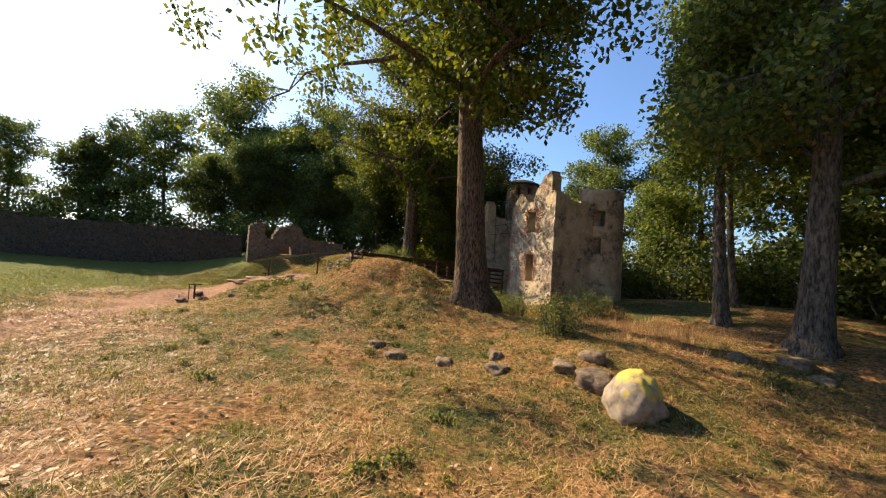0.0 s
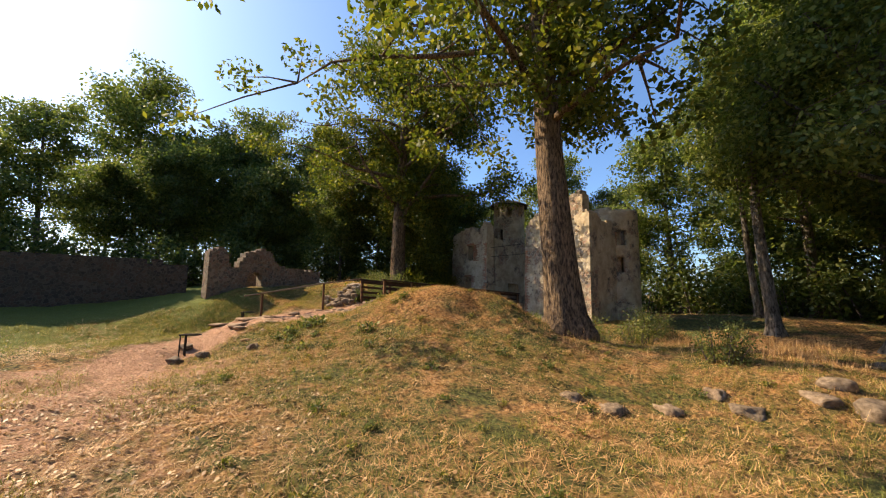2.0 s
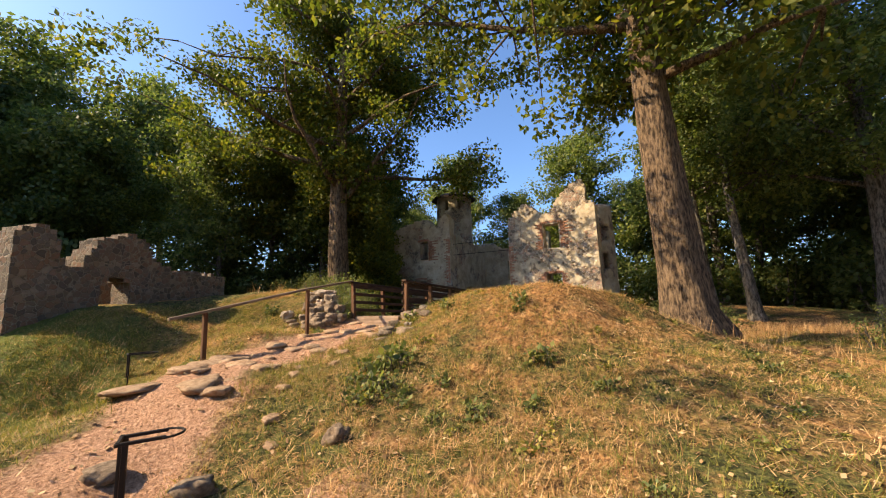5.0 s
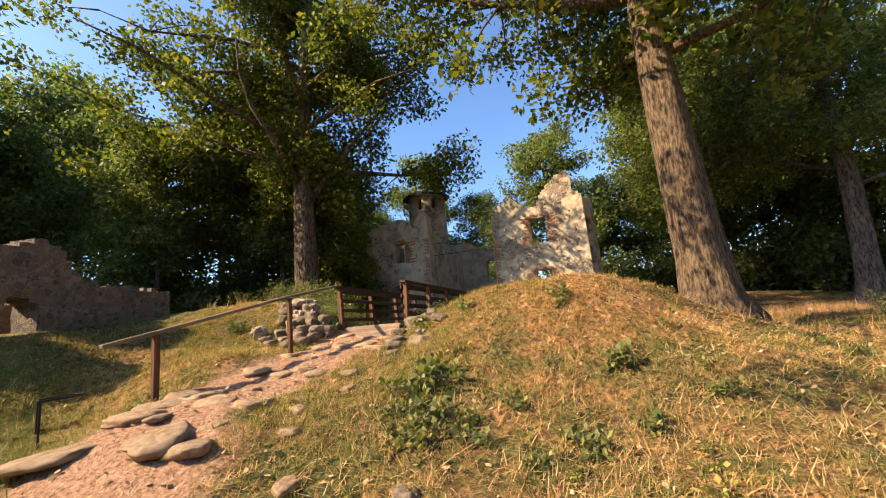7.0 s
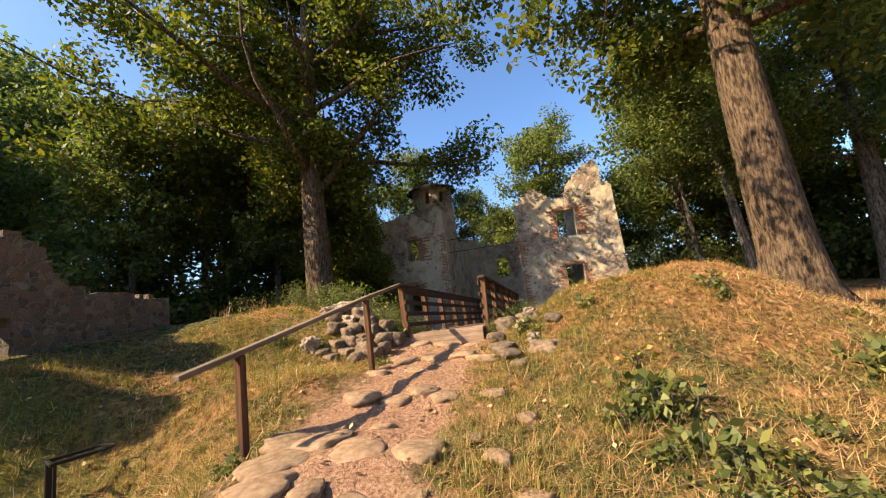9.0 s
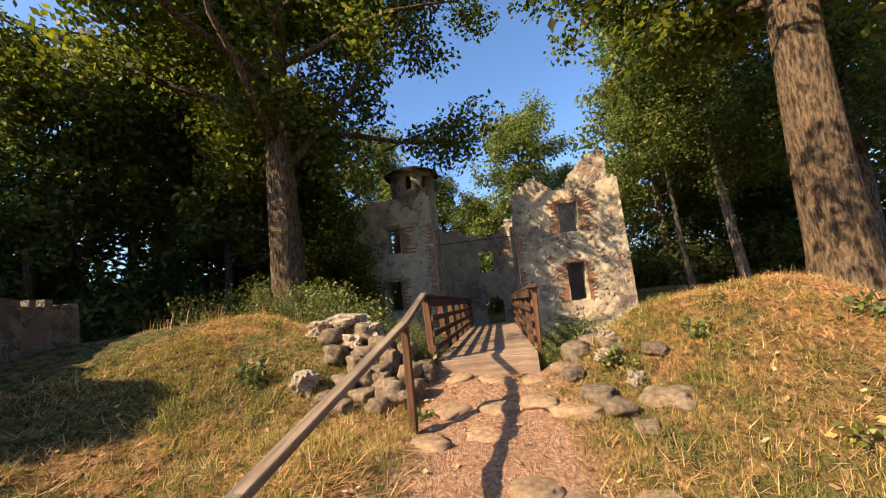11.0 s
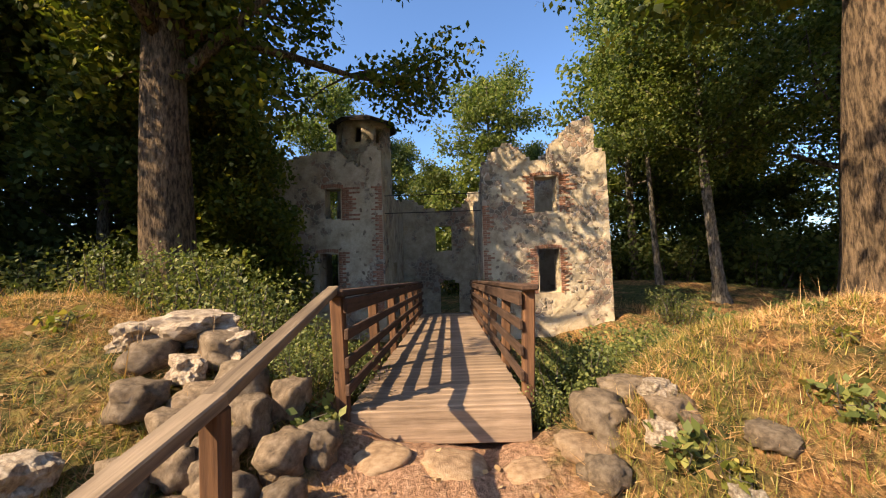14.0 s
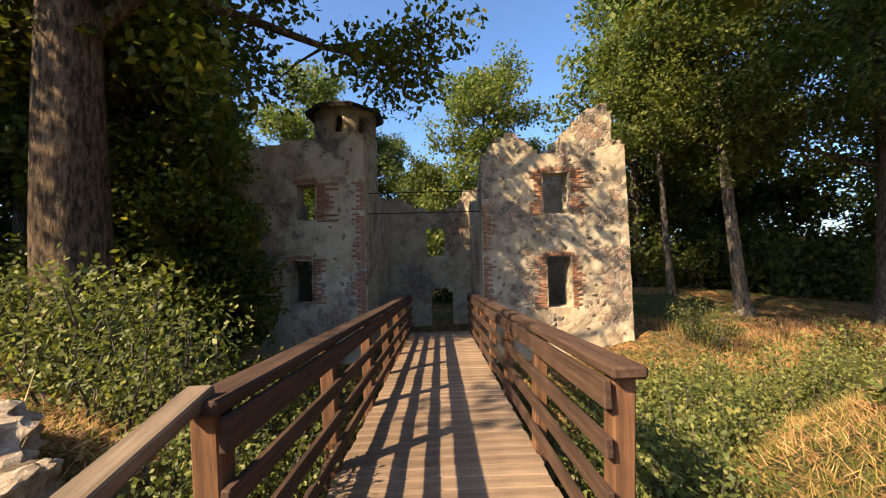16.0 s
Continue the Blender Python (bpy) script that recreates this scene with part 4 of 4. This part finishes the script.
STEP_STONES = [(-0.56, -3.8, 0.5, 0.42), (-0.16, -3.86, 0.56, 0.48), (0.3, -3.84, 0.52, 0.46), (0.76, -3.92, 0.52, 0.46), (-0.28, -2.9, 0.46, 0.4), (0.02, -2.65, 0.44, 0.42), (0.34, -2.58, 0.4, 0.4), (0.66, -2.56, 0.36, 0.36), (-0.45, -1.9, 0.4, 0.36), (0.0, -1.8, 0.42, 0.4), (-0.44, -1.12, 0.52, 0.44), (0.06, -1.2, 0.46, 0.4), (0.52, -1.16, 0.46, 0.42), (0.92, -1.22, 0.5, 0.44), (-0.36, -0.45, 0.46, 0.4), (0.12, -0.42, 0.52, 0.4), (0.58, -0.36, 0.4, 0.36), (0.96, -0.42, 0.4, 0.36)]
for i, (x, y, sx, sy) in enumerate(STEP_STONES):
    lay("step", "", x + 0.05 * math.sin(i * 5.3), y + 0.10 * math.sin(i * 2.3), sx * 0.94, sy * (0.95 + 0.2 * math.sin(i * 3.1)), 0.27, i * 47 % 70 - 35, -0.02, "step stones", SLABS, i)
for ob in [o for o in scene.objects if o.get("group") == "step stones"]:
    tagged(ob, "broad worn fieldstone laid as a step in the earth path")
LOWER_STONES = [(-0.89, -5.09, 0.6, 0.14), (-0.21, -5.22, 0.8, 0.16), (-0.17, -4.55, 0.55, 0.16), (0.67, -4.82, 0.7, 0.2), (1.09, -4.85, 0.45, 0.18), (-0.35, -4.16, 0.6, 0.14), (2.16, -4.8, 0.26, 0.12), (1.38, -3.81, 0.25, 0.14), (1.68, -4.25, 0.22, 0.1), (1.15, -3.52, 0.2, 0.1), (1.6, -3.14, 0.24, 0.12), (1.19, -2.55, 0.3, 0.12), (0.25, -3.42, 0.22, 0.1), (0.92, -4.49, 0.25, 0.1), (0.24, -4.59, 0.3, 0.1), (2.49, -5.06, 0.2, 0.1)]
for i, (x, y, s, h) in enumerate(LOWER_STONES):
    lay("low", "flat stone sunk in the trodden earth path", x, y, s, s * 0.75, h * 1.6, i * 47, 0.0, "path stones", SLABS, i)
PILE = [(-1.73, -0.89, 0.36, 0.32), (-1.86, -1.16, 0.3, 0.22), (-2.03, -0.47, 0.42, 0.34), (-1.7, -0.34, 0.42, 0.3), (-1.35, -0.65, 0.36, 0.34), (-1.12, -1, 0.52, 0.46), (-1.44, -1.05, 0.38, 0.3), (-0.97, -0.62, 0.4, 0.36), (-0.79, -0.48, 0.34, 0.34), (-1.23, -1.23, 0.34, 0.26), (-1.09, -0.23, 0.34, 0.44), (-1.46, -0.18, 0.5, 0.4), (-1.61, -1.3, 0.3, 0.24), (-0.85, -0.91, 0.3, 0.3), (-1.78, 0.09, 0.5, 0.4), (-2.24, -0.11, 0.45, 0.34), (-1.28, -0.83, 0.3, 0.4), (-1.52, -0.78, 0.32, 0.36), (-1.27, -0.43, 0.3, 0.44), (-0.94, -1.07, 0.3, 0.26), (-1.67, -0.64, 0.3, 0.4)]
for i, (x, y, s, h) in enumerate(PILE):
    lay("pile", "rounded grey fieldstone in a heap beside the steps", x, y, s * 0.84, s * 0.74, h * 0.9, i * 61, h * 0.20, "stone heap", ROCKS, i)
for i, (x, y, s, h) in enumerate([(-2.2, -1.03, 0.32, 0.38), (1.64, -0.96, 0.2, 0.17), (1.6, -0.22, 0.24, 0.2), (-2.05, 0.25, 0.62, 0.36), (-1.68, 0.12, 0.38, 0.32), (-2.5, 0.1, 0.42, 0.3), (1.45, -0.5, 0.2, 0.18), (-1.9, -0.15, 0.3, 0.26)]):
    lay("lime", "pale chalky limestone block beside the steps", x, y, s, s * 0.8, h, i * 71, h * 0.25, "limestone blocks", LIMES, i)
RIGHT_STONES = [(1.19, -1.12, 0.38, 0.3), (1.04, -0.63, 0.32, 0.24), (1.3, -1.34, 0.4, 0.28), (1.81, -1.32, 0.48, 0.3), (1.6, -0.37, 0.32, 0.26), (1.21, -0.16, 0.5, 0.42), (1.51, 0.09, 0.4, 0.34), (1.99, -0.71, 0.3, 0.2), (1.46, -1.68, 0.3, 0.2), (3.16, -4.73, 0.3, 0.34)]
for i, (x, y, s, h) in enumerate(RIGHT_STONES):
    lay("right", "brown fieldstone half sunk in the bank beside the steps", x, y, s, s * 0.8, h * 0.9, i * 53, 0.0, "bank stones", ROCKS, i + 2)
MOUND_STONES = [(12.81, 2.72, 0.5, 0.42), (12.91, 3.41, 0.52, 0.44), (13.46, 2.93, 0.7, 0.56), (10.68, -0.17, 0.5, 0.3), (11.15, 0.82, 0.46, 0.4), (11.49, 1.9, 0.36, 0.36), (12.06, 1.65, 0.48, 0.36), (10.1, -0.53, 0.38, 0.3), (13.76, 8.35, 0.7, 0.5), (13.19, 7.34, 0.5, 0.36), (14.4, 8.0, 0.45, 0.3)]
for i, (x, y, s, h) in enumerate(MOUND_STONES):
    lay("mound", "grey fieldstone half sunk in the dry turf", x, y, s, s * 0.85, h, i * 37, -h * 0.12, "turf stones", ROCKS, i)
boulder = thing("boulder", "large granite boulder patched with yellow lichen in dry grass", "boulder", pose(14.23, 3.02, gh(14.23, 3.02) + 0.12, 0, 0, 70) @ Matrix.Diagonal((1.0, 0.9, 1.05, 1)), rock_mesh("boulder", LICHEN, 5.7, 0.2, 4, 1.0, 0.27))


# ---- iron stands by the path ----
def iron_stand(x, y, turn, h=0.62):
    st = thing("iron_stand", "rusty iron stand with a ring, set in the grass", "stand", pose(x, y, gh(x, y), 0, 0, turn), group="iron stands")
    part("post", Geo().box(Matrix.Identity(4), 0.05, 0.05, h + 0.2, 0.006).mesh("post", IRON), st, "", pose(0.14, 0.1, h / 2 - 0.1))
    part("post", Geo().box(Matrix.Identity(4), 0.025, 0.025, h + 0.2, 0.004).mesh("post", IRON), st, "", pose(-0.12, 0.1, h / 2 - 0.1))
    for dx in (-0.12, 0.12):
        part("bar", Geo().box(Matrix.Identity(4), 0.03, 0.36, 0.03, 0.004).mesh("bar", IRON), st, "", pose(dx, -0.04, h))
    part("bar", Geo().box(Matrix.Identity(4), 0.30, 0.03, 0.03, 0.004).mesh("bar", IRON), st, "", pose(0, 0.12, h))
    ring = [(0.15 * math.cos(a), -0.2 + 0.15 * math.sin(a), h) for a in [math.pi * (1 + k / 10) for k in range(11)]]
    part("ring", Geo().tube(ring, [0.012] * 11, 6).mesh("ring", IRON), st)


iron_stand(2.2, -6.22, 150, 0.60)
iron_stand(-2.7, -4.2, 160, 0.5)
for i, (x, y, s) in enumerate([(2.75, -6.45, 0.36), (2.45, -5.82, 0.34), (1.6, -6.2, 0.34)]):
    lay("stand", "pale fieldstone beside an iron stand", x, y, s, s * 0.8, 0.24, i * 40, 0.04, "stand stones", ROCKS, i)

# ---- brickwork and bedded stones of the gate walls ----
RUIN = bpy.data.objects["castle_ruin"]
BRICK_MESH = Geo().box(Matrix.Identity(4), 0.235, 0.10, 0.062, 0.008).mesh("brick", BRICK)
HALF_BRICK = Geo().box(Matrix.Identity(4), 0.115, 0.10, 0.062, 0.008).mesh("brick", BRICK)


def face_y(z):
    return 9.1 + 0.012 * (z + 1.6)


def brick(x, z, half=False, tilt=0.0):
    part("brick", HALF_BRICK if half else BRICK_MESH, RUIN, "", pose(x, face_y(z) + 0.028 + 0.008 * math.sin(x * 40 + z * 23), z, 0, tilt, 0))


def jamb(x, za, zb, side, reach):
    z, i = za, 0
    while z < zb:
        n = reach + (1 if math.sin(i * 2.7 + x * 5) > 0.3 else 0) - (i % 2)
        xx = x
        for k in range(max(n, 1)):
            half = (i % 2 == 0 and k == 0)
            w = 0.125 if half else 0.245
            brick(xx + side * w / 2, z, half)
            xx += side * w
        z += 0.074
        i += 1


jamb(3.80, 2.55, 3.75, 1, 2)
jamb(2.98, 2.55, 3.75, -1, 1)
jamb(3.77, -0.1, 1.35, 1, 1)
jamb(3.03, -0.1, 1.35, -1, 1)
jamb(1.26, -0.7, 2.8, 1, 1)
jamb(-3.40, 2.5, 3.55, 1, 2)
jamb(-3.53, 0.2, 1.4, 1, 1)
jamb(-2.05, -0.6, 3.6, -1, 1)
for x0, x1, z in ((2.9, 3.9, 3.78), (2.98, 3.84, 1.37), (-4.05, -3.35, 3.6), (-4.25, -3.5, 1.44)):
    x = x0
    while x < x1:
        part("brick", HALF_BRICK, RUIN, "", pose(x, face_y(z) + 0.02, z + 0.04 * math.sin((x - x0) / (x1 - x0) * math.pi), 0, 90, 0))
        x += 0.075
BED_STONE = stone_like("bedded_stone", (0.19, 0.145, 0.105), (0.33, 0.26, 0.19), (0.47, 0.39, 0.30))
BEDDED = [rock_mesh("stone", BED_STONE, 3.7 * k + 0.2, 0.3, 2) for k in range(4)]
_rng = random.Random(21)
for i in range(300):
    left = i % 5 < 2
    x = _rng.uniform(-5.5, -2.15) if left else _rng.uniform(1.35, 5.2)
    z = _rng.uniform(-0.9, 5.2)
    if z > (RUIN_TOP_L if left else RUIN_TOP_R)(x) - 0.15 or any(a - 0.12 < x < b + 0.12 and c - 0.1 < z < d + 0.1 for a, b, c, d in ((3.0, 3.78, 2.55, 3.72), (3.05, 3.75, -0.11, 1.31), (-3.96, -3.42, 2.53, 3.54), (-4.18, -3.55, 0.16, 1.38))):
        continue
    s = _rng.uniform(0.06, 0.19)
    part("stone", BEDDED[i % 4], RUIN, "", pose(x, face_y(z) + 0.02, z, 0, _rng.uniform(0, 180), 0) @ Matrix.Diagonal((s * 1.2, 0.10, s * 0.8, 1)))
for i in range(26):  # loose stones along the broken tops
    left = i % 2
    x = _rng.uniform(-5.5, -2.15) if left else _rng.uniform(1.35, 5.2)
    z = (RUIN_TOP_L if left else RUIN_TOP_R)(x)
    s = _rng.uniform(0.16, 0.3)
    part("stone", BEDDED[i % 4], RUIN, "", pose(x, 9.45 + _rng.uniform(-0.18, 0.15), z - 0.02, 0, 0, _rng.uniform(0, 180)) @ Matrix.Diagonal((s, s, s * 0.7, 1)))
for z in (3.30, 2.70):
    part("tie_rod", Geo().tube([(-2.2, 9.5, z), (1.5, 9.5, z)], [0.014, 0.014], 6).mesh("tie_rod", IRON), RUIN, "thin rusty iron tie rod")


# ---- grass, straw and leaf litter ----
def scatter(n, box):
    x0, x1, y0, y1 = box
    return RNG.uniform(x0, x1, n), RNG.uniform(y0, y1, n)


def patchy(x, y, s, k):
    return np.sin(x * s + 1.7 * np.sin(y * s * 0.8 + k)) * np.sin(y * s * 1.2 + 1.3 * np.sin(x * s * 0.7 + 2 * k))


def blades(name, label, n, box, mat, length, width, lie, keep, per=9, tuft=0.07):
    cx, cy = scatter(n, box)
    ok = keep(cx, cy)
    cx, cy = np.repeat(cx[ok], per), np.repeat(cy[ok], per)
    m = len(cx)
    x, y = cx + RNG.normal(0, tuft, m), cy + RNG.normal(0, tuft, m)
    z = heights(x, y) - 0.012
    a = RNG.uniform(0, 2 * np.pi, m)
    el = np.abs(RNG.normal(0, 1, m)) * lie[1] + lie[0]
    ln = length * (0.45 + 0.9 * RNG.random(m))
    d = np.stack([np.cos(a) * np.cos(el), np.sin(a) * np.cos(el), np.sin(el)], 1)
    s = np.stack([-np.sin(a), np.cos(a), np.zeros(m)], 1)
    p = np.stack([x, y, z], 1)
    w = (width * (0.6 + 0.8 * RNG.random(m)))[:, None]
    tip = p + d * ln[:, None]
    tip[:, 2] = np.maximum(tip[:, 2], heights(tip[:, 0], tip[:, 1]) + 0.006)
    v = np.stack([p - s * w, p + s * w, tip], 1).reshape(-1, 3)
    me = fast_mesh(name, v, np.arange(3 * m).reshape(-1, 3), mat)
    thing(name, label, "grass", mesh=me, kind="stuff")


def off_path(x, y):
    td = track_distance(x, y)
    inner = np.where(x > 4, 0.5, 0.75)
    return (td > inner) & ~((np.abs(x) < 1.0) & (y > -0.6) & (y < 14)) & ~((y > 8.6) & (np.abs(x) < 6.0))


NEAR = (-5.0, 21.5, -14.0, 8.5)
blades("straw", "flattened dry straw lying over the mound", 42000, NEAR, STRAW, 0.20, 0.0045, (0.04, 0.28), lambda x, y: off_path(x, y) & (patchy(x, y, 0.9, 1.0) > -0.6) & (y > -9.8), 9, 0.10)
blades("short_grass", "short green and yellowing grass in patches", 26000, NEAR, GRASS, 0.12, 0.0045, (0.35, 0.5), lambda x, y: off_path(x, y) & ((patchy(x, y, 0.7, 2.4) > -0.3) | (y < -9.5)), 11, 0.06)
blades("path_grass", "thin worn grass on the trodden path", 9000, (4, 21.5, -11, 5), STRAW, 0.07, 0.0035, (0.1, 0.4), lambda x, y: track_distance(x, y) < 2.5, 8, 0.08)
blades("tall_grass", "tall dry grass stems on the banks", 520, (-8, 16, -1, 9), STRAW, 0.36, 0.004, (1.0, 0.2), lambda x, y: off_path(x, y) & (patchy(x, y, 1.3, 0.6) > 0.25) & ((y > 1.2) | (x < -1.5)), 12, 0.10)
blades("moat_grass", "tall golden grass on the moat bank below the ruin", 800, (5.4, 12.5, 5.2, 10.2), STRAW, 0.30, 0.004, (0.8, 0.35), lambda x, y: (patchy(x, y, 0.9, 0.3) > -0.2), 10, 0.14)
blades("bank_straw", "tangled dry grass on the banks beside the steps", 11000, (-4.8, 6.5, -5.5, 2.4), STRAW, 0.13, 0.0022, (0.1, 0.5), lambda x, y: off_path(x, y) & (patchy(x, y, 1.7, 0.8) > -0.5), 10, 0.08)
blades("verge_grass", "green grass along the steps and the bank", 4500, (-4.5, 2.6, -8, 0.8), GRASS, 0.13, 0.003, (0.7, 0.4), lambda x, y: off_path(x, y) & (patchy(x, y, 1.1, 1.9) > -0.3), 12, 0.06)


def litter(n, box, keep, name, label, size):
    x, y = scatter(n, box)
    ok = keep(x, y)
    x, y = x[ok], y[ok]
    m = len(x)
    p = np.stack([x, y, heights(x, y) + 0.012 + 0.015 * RNG.random(m)], 1)
    a = RNG.uniform(0, 2 * np.pi, m)
    ln = size * (0.5 + RNG.random(m))
    d = np.stack([np.cos(a), np.sin(a), RNG.normal(0, 0.3, m)], 1) * ln[:, None]
    s = np.stack([-np.sin(a), np.cos(a), RNG.normal(0, 0.35, m)], 1) * (ln * 0.33)[:, None]
    v = np.stack([p, p + d * 0.5 + s, p + d, p + d * 0.5 - s], 1).reshape(-1, 3)
    thing(name, label, "leaves", mesh=fast_mesh(name, v, np.arange(4 * m).reshape(-1, 4), DEAD_LEAF), kind="stuff")


litter(52000, (6, 21.5, -13, 7), lambda x, y: (track_distance(x, y) < 1.2 + 3.2 * RNG.random(len(x)) ** 2), "fallen_leaves", "pale brown fallen leaves strewn over the path", 0.05)
litter(5000, (-4, 9, -11, 3), lambda x, y: ~((np.abs(x) < 0.9) & (y > -0.2)), "fallen_leaves", "scattered dry fallen leaves in the grass", 0.05)

# ---- the plan is laid out in its own units: bring it to metres ----
for ob in list(scene.objects):
    if ob.parent is None and ob.type in {"MESH", "EMPTY"}:
        ob.matrix_basis = Matrix.Scale(SCALE, 4) @ ob.matrix_basis
